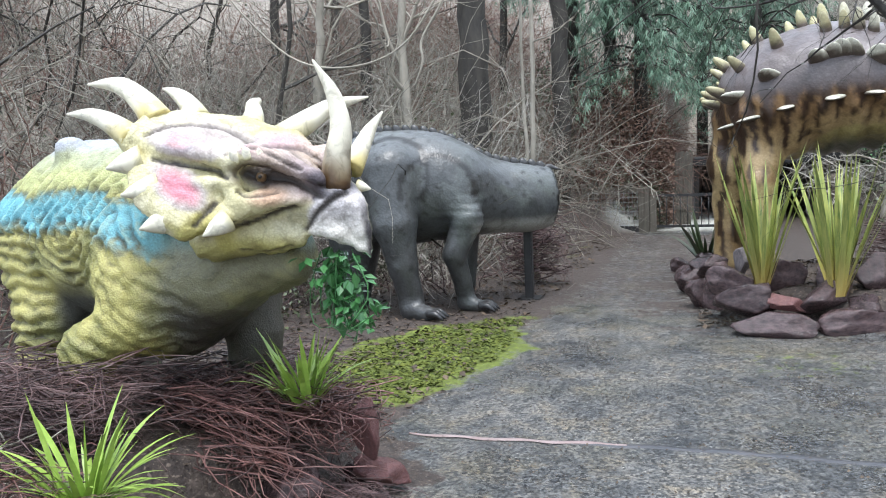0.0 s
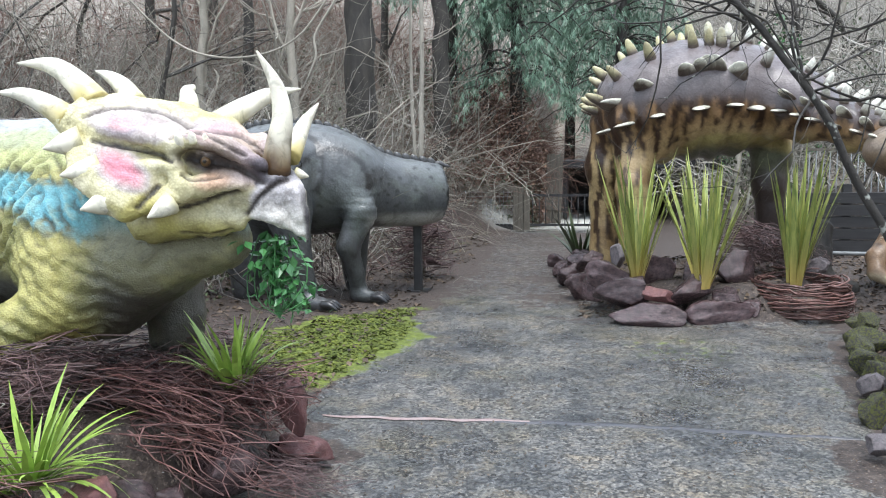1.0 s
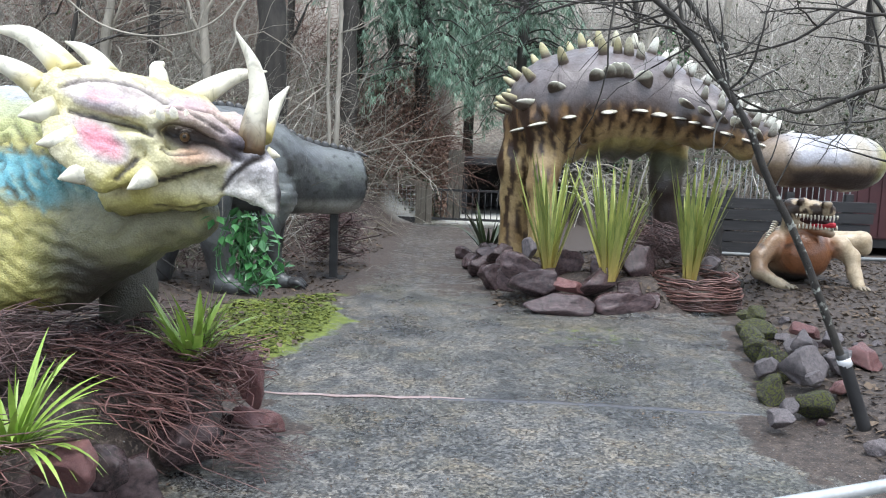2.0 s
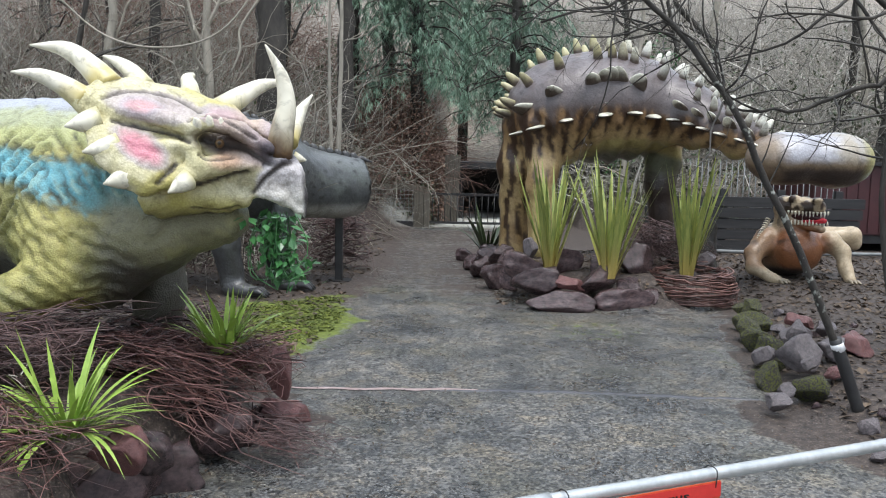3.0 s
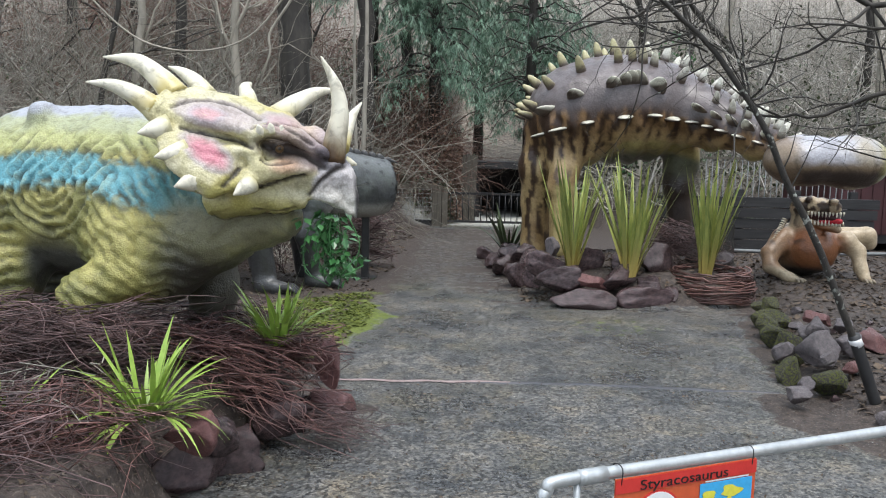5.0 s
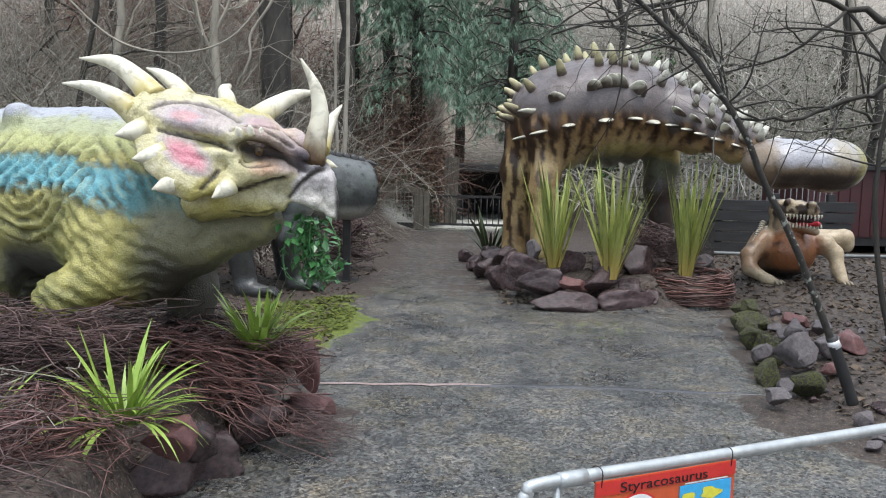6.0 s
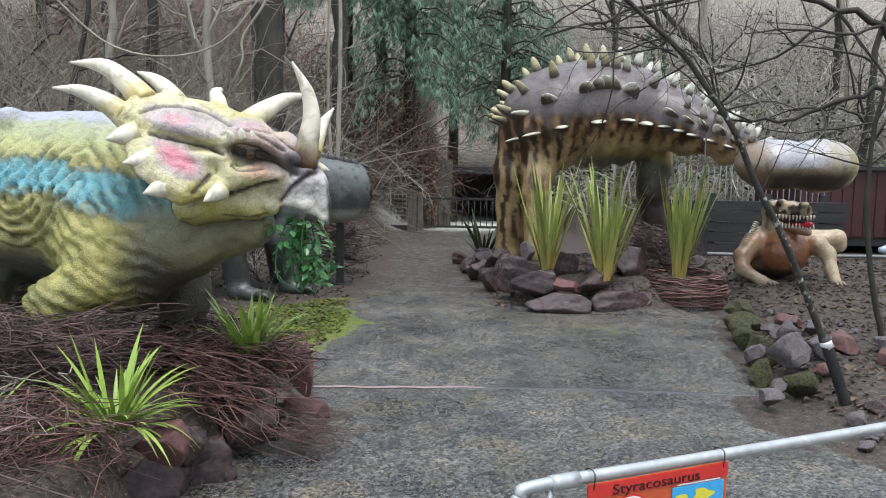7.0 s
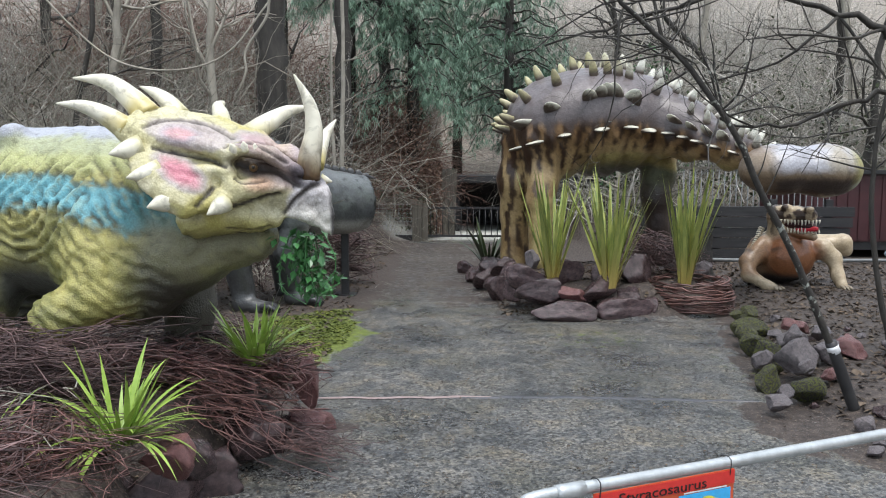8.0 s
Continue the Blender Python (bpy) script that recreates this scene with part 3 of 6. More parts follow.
    # hooked beak with its long upper lip
    head.limb((-0.725, 4.320, 1.493, 0.08), (-0.666, 4.332, 1.430, 0.066), (-0.626, 4.348, 1.335, 0.04), (-0.597, 4.359, 1.234, 0.008), k=0.03)
    head.limb((-0.809, 4.237, 1.354, 0.026), (-0.710, 4.276, 1.331, 0.026), (-0.601, 4.347, 1.240, 0.008), k=0.035)
    head.limb((-0.792, 4.274, 1.394, 0.055), (-0.682, 4.326, 1.365, 0.05), k=0.03)
    # ridges
    head.limb((-1.506, 4.083, 1.734, 0.02), (-1.354, 4.070, 1.715, 0.032), (-1.198, 4.058, 1.690, 0.036), (-1.056, 4.067, 1.645, 0.04), k=0.022)
    head.limb((-1.068, 4.072, 1.655, 0.038), (-0.981, 4.078, 1.674, 0.04), (-0.857, 4.128, 1.639, 0.04), (-0.748, 4.211, 1.563, 0.03), k=0.022)
    head.limb((-1.157, 4.025, 1.407, 0.04), (-1.077, 4.039, 1.435, 0.04), (-0.957, 4.098, 1.480, 0.044), (-0.832, 4.178, 1.482, 0.034), k=0.026)
    head.limb((-1.067, 4.063, 1.567, 0.04), (-1.042, 4.053, 1.491, 0.036), (-0.957, 4.098, 1.480, 0.03), k=0.024)
    head.limb((-1.441, 4.052, 1.619, 0.018), (-1.326, 4.022, 1.578, 0.02), (-1.193, 4.040, 1.564, 0.024), (-1.088, 4.064, 1.567, 0.03), k=0.022)
    head.limb((-1.161, 4.043, 1.565, 0.026), (-1.179, 4.026, 1.489, 0.026), (-1.238, 4.000, 1.394, 0.03), k=0.026)
    head.limb((-0.829, 4.470, 1.657, 0.045), (-0.726, 4.400, 1.587, 0.04), k=0.05)
    v, f = head.surface((-1.95, 3.65, 0.95), (-0.45, 4.75, 2.02), 0.0108)
    n = head.normal(v)
    near = smooth(0.25, -0.1, n[:, 1])
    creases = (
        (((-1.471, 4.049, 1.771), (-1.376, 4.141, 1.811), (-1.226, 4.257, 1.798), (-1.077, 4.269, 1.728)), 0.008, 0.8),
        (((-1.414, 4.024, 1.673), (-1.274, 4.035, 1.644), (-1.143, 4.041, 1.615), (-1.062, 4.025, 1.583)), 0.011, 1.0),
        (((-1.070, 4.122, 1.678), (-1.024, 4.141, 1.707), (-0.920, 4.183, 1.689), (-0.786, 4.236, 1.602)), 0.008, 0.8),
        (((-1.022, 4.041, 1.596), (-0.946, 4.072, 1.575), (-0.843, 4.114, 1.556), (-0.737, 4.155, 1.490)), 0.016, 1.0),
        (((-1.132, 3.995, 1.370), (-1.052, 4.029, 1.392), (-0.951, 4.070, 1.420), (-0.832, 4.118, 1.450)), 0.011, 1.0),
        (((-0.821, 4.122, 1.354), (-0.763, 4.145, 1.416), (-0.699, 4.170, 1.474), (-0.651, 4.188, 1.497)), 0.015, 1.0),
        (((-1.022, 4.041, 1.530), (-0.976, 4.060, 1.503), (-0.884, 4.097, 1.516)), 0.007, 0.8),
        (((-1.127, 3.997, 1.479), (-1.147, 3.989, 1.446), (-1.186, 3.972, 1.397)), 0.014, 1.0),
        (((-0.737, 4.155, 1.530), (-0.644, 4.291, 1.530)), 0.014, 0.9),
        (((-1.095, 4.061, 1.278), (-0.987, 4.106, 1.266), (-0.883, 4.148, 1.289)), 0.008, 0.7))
    # crease mask: presses the grooves in and later paints their shade
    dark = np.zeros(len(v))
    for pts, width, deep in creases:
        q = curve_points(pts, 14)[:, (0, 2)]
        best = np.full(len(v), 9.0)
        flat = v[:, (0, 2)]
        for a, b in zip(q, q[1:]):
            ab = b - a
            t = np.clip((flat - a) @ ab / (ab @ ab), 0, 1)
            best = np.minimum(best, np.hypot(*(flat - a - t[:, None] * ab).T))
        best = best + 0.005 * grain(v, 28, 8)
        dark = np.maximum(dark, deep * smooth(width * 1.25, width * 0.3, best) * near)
    folds = np.sin((v[:, 2] * 1.0 - v[:, 0] * 0.35) * 95 + 5 * grain(v, 7, 3)) * smooth(1.32, 1.22, v[:, 2])
    pebbles = np.abs(wobble(v, 75, 3)) * np.abs(wobble(v, 66, 7))
    v = v + n * (0.007 * grain(v, 16, 5) + 0.004 * grain(v, 45, 2) + 0.006 * pebbles + 0.006 * folds - 0.014 * dark)[:, None]
    x, zz = v[:, 0], v[:, 2]
    c = np.tile(np.array([0.62, 0.57, 0.33]), (len(v), 1))
    c = blend(c, (0.55, 0.49, 0.17), smooth(0.0, 0.5, grain(v, 5, 2)))
    c = blend(c, (0.66, 0.62, 0.46), smooth(0.0, 0.5, grain(v, 8, 5)) * 0.6)
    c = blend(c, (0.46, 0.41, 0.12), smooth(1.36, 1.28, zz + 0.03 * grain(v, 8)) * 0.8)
    # shading below the mouth, painted as a dark olive lower jaw
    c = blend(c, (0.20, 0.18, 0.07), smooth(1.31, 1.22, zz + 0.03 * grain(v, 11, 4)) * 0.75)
    # flushed hollows of the frill
    for centre, long, wide, slope, tone, tint in (((-1.270, 4.037, 1.557), 0.165, 0.072, 0.62, (0.62, 0.22, 0.28), 0.95), ((-1.256, 4.144, 1.742), 0.22, 0.075, 0.20, (0.50, 0.42, 0.42), 0.7), ((-1.301, 4.124, 1.743), 0.10, 0.045, 0.25, (0.64, 0.30, 0.32), 0.6), ((-0.977, 4.260, 1.713), 0.12, 0.045, 0.45, (0.55, 0.36, 0.40), 0.7)):
        dx, dz = x - centre[0], zz - centre[2]
        along, off = dx * math.cos(slope) - dz * math.sin(slope), dx * math.sin(slope) + dz * math.cos(slope)
        rr = np.sqrt((along / long) ** 2 + (off / wide) ** 2) + 0.12 * grain(v, 12, 4) + 0.08 * wobble(v, 60)
        c = blend(c, (0.46, 0.40, 0.43), smooth(1.1, 0.85, rr) * 0.75 * near)
        c = blend(c, tone, smooth(0.9, 0.35, rr) * tint * near)
    c = blend(c, (0.58, 0.44, 0.38), smooth(-1.02, -0.9, x) * smooth(1.44, 1.50, zz) * 0.8)
    c = blend(c, (0.46, 0.38, 0.43), smooth(-0.92, -0.74, x) * smooth(1.45, 1.53, zz) * 0.8)
    eye = np.array((-0.944, 4.113, 1.587))
    eye_d = np.hypot((x - eye[0]) * 0.48, zz - eye[2] - 0.10 * (eye[0] - x)) + 0.008 * grain(v, 20)
    # recess shade of the eye hollow, painted below the brow
    c = blend(c, (0.05, 0.028, 0.022), smooth(0.075, 0.034, eye_d) * 0.95 * near)
    c = blend(c, (0.60, 0.34, 0.20), smooth(0.09, 0.03, np.hypot(x - eye[0] - 0.03, (zz - eye[2] + 0.09) * 1.6)) * 0.55 * near)
    nose = (-0.759, 4.147, 1.484)
    c = blend(c, (0.05, 0.035, 0.04), smooth(0.020, 0.010, np.hypot(x - nose[0], zz - nose[2])) * near)
    tip = (-0.597, 4.359, 1.234)
    gum = (-0.809, 4.237, 1.354)
    edge = zz - gum[2] - (x - gum[0]) * 1.15
    beak = smooth(-0.085, -0.045, -edge) * smooth(gum[0] - 0.01, gum[0] + 0.02, x) * smooth(tip[2] - 0.05, tip[2], zz)
    c = blend(c, (0.70, 0.66, 0.67), beak)
    c = blend(c, (0.80, 0.77, 0.70), beak * smooth(tip[2] + 0.22, tip[2] + 0.05, zz + 0.02 * grain(v, 12)))
    c = blend(c, (0.07, 0.065, 0.07), beak * smooth(tip[0] - 0.012, tip[0] + 0.008, x + 0.004 * grain(v, 15)))
    c = blend(c, (0.05, 0.045, 0.06), smooth(0.09, 0.05, np.hypot((x - (-0.699, 4.270, 1.541)[0]) * 0.8, zz - (-0.699, 4.270, 1.541)[2])) * 0.85)
    # darker olive on faces turned to the back
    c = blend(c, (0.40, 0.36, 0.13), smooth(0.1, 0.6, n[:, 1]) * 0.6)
    # shade in the creases, put into the colour
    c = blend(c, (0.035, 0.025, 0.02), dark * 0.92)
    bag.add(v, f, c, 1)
    cream, yellow, brown = (0.84, 0.80, 0.66), (0.62, 0.52, 0.20), (0.10, 0.055, 0.025)
    pale = (0.66, 0.61, 0.36)
    spikes = (
        ([(-1.560, 4.109, 1.762), (-1.677, 4.115, 1.836), (-1.789, 4.122, 1.878), (-1.913, 4.123, 1.889)], [0.062, 0.046, 0.031, 0.004], yellow, None),
        ([(-1.490, 4.202, 1.829), (-1.582, 4.221, 1.924), (-1.703, 4.225, 2.006), (-1.863, 4.209, 2.021)], [0.074, 0.056, 0.040, 0.004], yellow, None),
        ([(-1.371, 4.315, 1.833), (-1.439, 4.346, 1.915), (-1.518, 4.371, 1.967), (-1.592, 4.379, 1.996)], [0.064, 0.044, 0.028, 0.004], pale, None),
        ([(-1.190, 4.454, 1.798), (-1.214, 4.524, 1.862), (-1.234, 4.556, 1.906), (-1.211, 4.585, 1.932)], [0.058, 0.044, 0.034, 0.012], pale, None),
        ([(-1.058, 4.488, 1.743), (-0.978, 4.601, 1.823), (-0.883, 4.698, 1.892), (-0.761, 4.806, 1.928)], [0.066, 0.054, 0.036, 0.004], pale, None),
        ([(-0.700, 4.429, 1.594), (-0.681, 4.497, 1.673), (-0.652, 4.548, 1.760), (-0.602, 4.587, 1.842)], [0.056, 0.044, 0.030, 0.004], yellow, None),
        ([(-0.716, 4.303, 1.523), (-0.698, 4.300, 1.645), (-0.678, 4.308, 1.772), (-0.700, 4.299, 1.909), (-0.772, 4.272, 2.052)], [0.068, 0.058, 0.046, 0.032, 0.004], (0.50, 0.36, 0.12), brown))
    for keys, radii, base, dk in spikes:
        horn(bag, keys, radii, base, cream, n=18, dark=dk, slot=2)
    for a, b2, r in (((-1.488, 4.061, 1.673), (-1.600, 3.969, 1.641), 0.068), ((-1.396, 4.032, 1.559), (-1.506, 3.931, 1.530), 0.066), ((-1.315, 3.997, 1.425), (-1.401, 3.898, 1.392), 0.064), ((-1.068, 4.022, 1.414), (-1.130, 3.936, 1.357), 0.052),
                     ((-0.660, 4.405, 1.523), (-0.600, 4.408, 1.507), 0.030), ((-1.026, 4.059, 1.655), (-1.032, 4.017, 1.693), 0.032), ((-0.976, 4.060, 1.667), (-0.975, 4.030, 1.705), 0.030), ((-0.933, 4.078, 1.664), (-0.926, 4.060, 1.696), 0.024)):
        a, b2 = np.array(a), np.array(b2)
        horn(bag, [a, lerp(a, b2, 0.5), b2], [r, r * 0.66, 0.004], pale, cream, n=8, sides=10, slot=2)
    for c0, r, col in ((eye + (0, -0.015, -0.006), 0.022, (0.10, 0.055, 0.02)), (eye + (0.004, -0.032, -0.005), 0.009, (0.01, 0.008, 0.006))):
        th, ph = np.meshgrid(np.linspace(0.01, math.pi - 0.01, 9), np.arange(12) * 2 * math.pi / 12, indexing="ij")
        sv = np.stack([np.sin(th) * np.cos(ph), np.sin(th) * np.sin(ph), np.cos(th)], -1).reshape(-1, 3) * r + np.array(c0)
        bag.add(sv, [((i + 1) * 12 + k, (i + 1) * 12 + (k + 1) % 12, i * 12 + (k + 1) % 12, i * 12 + k) for i in range(8) for k in range(12)], col, 2)
    me = bag.mesh("styracosaurus", SKIN_BODY, SKIN_BRIGHT, HORN)
    thing("dinosaur_statue", me, None, "yellow, green and blue painted horned dinosaur statue with frill", "statue")


build_styracosaurus()


# ---- the club-tailed dinosaur ----
def scute(bag, at_p, out, along, length, width, thick, tip, base):
    """A flattened blunt horn standing on the hide."""
    out, along = unit(out), unit(along)
    side = unit(np.cross(out, along))
    along = np.cross(side, out)
    v, f = [], []
    rings = ((-0.3, 1.05), (0.1, 1.0), (0.5, 0.84), (0.82, 0.56), (0.96, 0.26), (1.0, 0.05))
    m = 10
    for h, s in rings:
        for k in range(m):
            a = 2 * math.pi * k / m
            v.append(at_p + out * h * length + along * (math.cos(a) * width * s - 0.25 * width * h) + side * math.sin(a) * thick * s)
    for i in range(len(rings) - 1):
        for k in range(m):
            f.append((i * m + k, i * m + (k + 1) % m, (i + 1) * m + (k + 1) % m, (i + 1) * m + k))
    t = np.repeat([h for h, _ in rings], m)
    v = np.array(v)
    # light from overhead is painted in: upper half takes the pale tip tone
    lit_above = np.clip((v[:, 2] - at_p[2] - out[2] * t * length) / (thick + 1e-6), -1, 1)
    c = blend(np.tile(np.array(base, float), (len(v), 1)), tip, smooth(0.08, 0.42, lerp(t, 0.25 * t + 0.75 * lit_above, 1 - abs(out[2]))))
    bag.add(v, f, c)


def build_ankylosaur():
    bag = Bag()
    clay = Clay()
    clay.egg((1.964, 11.150, 2.187), (1.14, 0.95, 0.70), k=0.2)
    clay.egg((1.307, 11.000, 2.020), (0.52, 0.70, 0.62), k=0.2)
    clay.limb((1.043, 10.950, 1.882, 0.33), (0.926, 11.000, 1.381, 0.23), (0.919, 11.100, 0.989, 0.185), (0.920, 11.100, 0.323, 0.2), k=0.12)
    clay.limb((1.280, 10.650, 1.624, 0.25), (1.181, 10.500, 1.185, 0.165), (1.197, 10.500, 0.400, 0.15), k=0.1)
    clay.limb((2.849, 11.300, 1.705, 0.28), (2.832, 11.300, 1.192, 0.18), (2.916, 11.300, 0.352, 0.16), k=0.12)
    clay.limb((2.531, 10.900, 2.215, 0.5), (2.959, 10.550, 2.067, 0.35), (3.282, 9.950, 1.840, 0.21), (3.6, 9.6, 1.66, 0.16), k=0.15)
    v, f = clay.surface((0.4, 9.3, 0.2), (3.8, 12.3, 3.0), 0.034)
    n = clay.normal(v)
    low_fold = np.sin(v[:, 0] * 22 + 2.5 * grain(v, 2.0) + v[:, 2] * 3)
    v = v + n * (0.03 * low_fold * smooth(2.15, 1.9, v[:, 2]) * smooth(1.2, 1.6, v[:, 2]) + 0.012 * grain(v, 9, 4))[:, None]
    x, z = v[:, 0], v[:, 2] + 0.04 * grain(v, 4, 3)
    top = np.interp(x, [0.6, 2.2, 2.8, 3.4], [2.10, 2.14, 2.02, 1.83])
    belly = np.interp(x, [0.6, 1.35, 1.9, 2.6, 3.0, 3.6], [0.2, 1.35, 1.70, 1.72, 1.62, 1.50])
    c = np.tile(np.array([0.25, 0.145, 0.065]), (len(v), 1))
    stripe = np.sin(x * 40 + 4.5 * grain(v, 2.3, 1) + 2.2 * grain(v, 6, 4) + 1.2 * np.sin(v[:, 2] * 9 + x * 2)) * 0.5 + 0.95 * grain(v * [5, 2, 0.8], 6, 3)
    c = blend(c, (0.46, 0.33, 0.16), smooth(top - 0.12, np.maximum(belly, 1.3) + 0.05, z))
    c = blend(c, (0.045, 0.022, 0.012), smooth(-0.2, 0.35, stripe + 0.75 * smooth(belly + 0.15, top, z) - 0.3) * smooth(belly + 0.02, belly + 0.14, z))
    c = blend(c, (0.10, 0.08, 0.078), smooth(top - 0.05, top + 0.07, z))
    c = blend(c, (0.185, 0.16, 0.165), smooth(top + 0.05, top + 0.35, z) * smooth(-0.6, 0.4, grain(v, 3, 7)))
    c = blend(c, (0.42, 0.35, 0.14), smooth(belly + 0.07, belly + 0.02, z) * smooth(1.3, 1.5, x))
    # shade beneath the body painted on the belly's underside
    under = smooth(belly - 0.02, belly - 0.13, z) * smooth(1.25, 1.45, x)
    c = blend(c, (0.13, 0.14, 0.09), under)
    legs = smooth(1.5, 1.2, v[:, 2]) * smooth(1.6, 1.4, x)
    c = blend(c, (0.24, 0.15, 0.065), legs * smooth(-0.3, 0.4, grain(v, 3.5, 5)))
    c = blend(c, (0.055, 0.03, 0.016), legs * smooth(0.1, 0.5, stripe))
    c = blend(c, (0.52, 0.42, 0.19), legs * smooth(1.04, 1.12, x) * smooth(10.72, 10.6, v[:, 1]) * smooth(1.25, 1.15, v[:, 2]))
    # far leg painted near black, as it stands in the body's shade
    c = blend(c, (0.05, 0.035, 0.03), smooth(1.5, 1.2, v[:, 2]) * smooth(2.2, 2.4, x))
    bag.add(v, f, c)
    club = Clay()
    club.egg((3.76, 9.5, 1.575), (0.44, 0.36, 0.29), k=0.12)
    club.egg((4.28, 9.5, 1.565), (0.41, 0.38, 0.305), k=0.10)
    v, f = club.surface((3.2, 9.0, 1.2), (4.8, 10.0, 2.0), 0.03)
    n = club.normal(v)
    v = v + n * (0.010 * grain(v, 11, 2))[:, None]
    z = v[:, 2] + 0.05 * grain(v, 5, 3)
    c = np.tile(np.array([0.42, 0.42, 0.46]), (len(v), 1))
    c = blend(c, (0.38, 0.31, 0.17), smooth(0.0, 0.5, grain(v, 3, 1)) * 0.6)
    # club underside darkened in two steps, shade put into the colour
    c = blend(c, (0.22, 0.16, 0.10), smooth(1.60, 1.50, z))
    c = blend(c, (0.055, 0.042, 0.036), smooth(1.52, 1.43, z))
    c = blend(c, (0.24, 0.17, 0.11), smooth(3.72, 3.5, v[:, 0] + 0.08 * grain(v, 6)) * 0.8)
    c = blend(c, (0.36, 0.34, 0.14), smooth(4.42, 4.58, v[:, 0]))
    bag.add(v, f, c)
    cream, white, base = (0.50, 0.46, 0.26), (0.80, 0.79, 0.70), (0.10, 0.075, 0.06)
    spine = [(1.08, 11.0, 1.85), (1.5, 11.05, 1.95), (2.0, 11.1, 2.0), (2.5, 10.95, 2.02), (2.95, 10.55, 1.98), (3.25, 10.1, 1.86), (3.52, 9.72, 1.72)]
    count = 15
    spine = curve_points(spine, count)
    for row, theta, size in ((0, 5, 1.0), (1, 34, 1.05), (2, 60, 1.15), (3, 86, 1.0), (4, -26, 1.0), (5, -50, 0.95)):
        for i in range(count):
            if (row in (1, 2) and 6 <= i <= 10 and i % 2) or (row == 3 and 4 <= i <= 6) or (row == 2 and i < 1):
                continue
            t = unit(spine[min(i + 1, count - 1)] - spine[max(i - 1, 0)])
            c0 = spine[i] + t * 0.13 * (row % 2)
            a = radians(theta)
            toward = unit(np.cross(t, (0, 0, 1)))
            toward = toward if toward[1] < 0 else -toward
            out = math.cos(a) * np.array([0, 0, 1.0]) + math.sin(a) * toward
            out = unit(out - 0.6 * t * (i < 3) * (3 - i) / 2)
            p0 = clay.touch(c0 + out * 2.0, c0)
            nn = clay.normal(p0[None])[0]
            k = size * (0.95 if i < 9 else 0.8) * rnd.uniform(0.9, 1.1)
            flat = row in (2, 3)
            lean = unit(nn + np.array([0, 0, 0.15 if flat else 0.40]) + (0.3 if i > 6 else -0.1) * t)
            tone = lerp(np.array(cream), np.array(white), 0.8 if flat else min(1, max(0, (i - 4) / 3)))
            if row == 1:
                tone = lerp(tone, np.array(base), 0.25)
            scute(bag, p0, lean, t, (0.18 if flat else 0.20) * k, (0.105 if flat else 0.062) * k, (0.030 if flat else 0.042) * k, tone, base)
    # a few on the far left rump, facing away from the path
    for y, z in ((10.8, 2.06), (11.05, 2.10), (11.3, 2.2)):
        p0 = clay.touch((0.0, y, z), (1.6, y, z))
        scute(bag, p0, (-0.9, -0.2, 0.3), (0, 1, 0), 0.17, 0.08, 0.05, cream, base)
    me = bag.mesh("ankylosaur", SKIN_DARK)
    thing("dinosaur_statue", me, None, "brown striped armoured dinosaur statue with spikes and tail club", "statue")


build_ankylosaur()


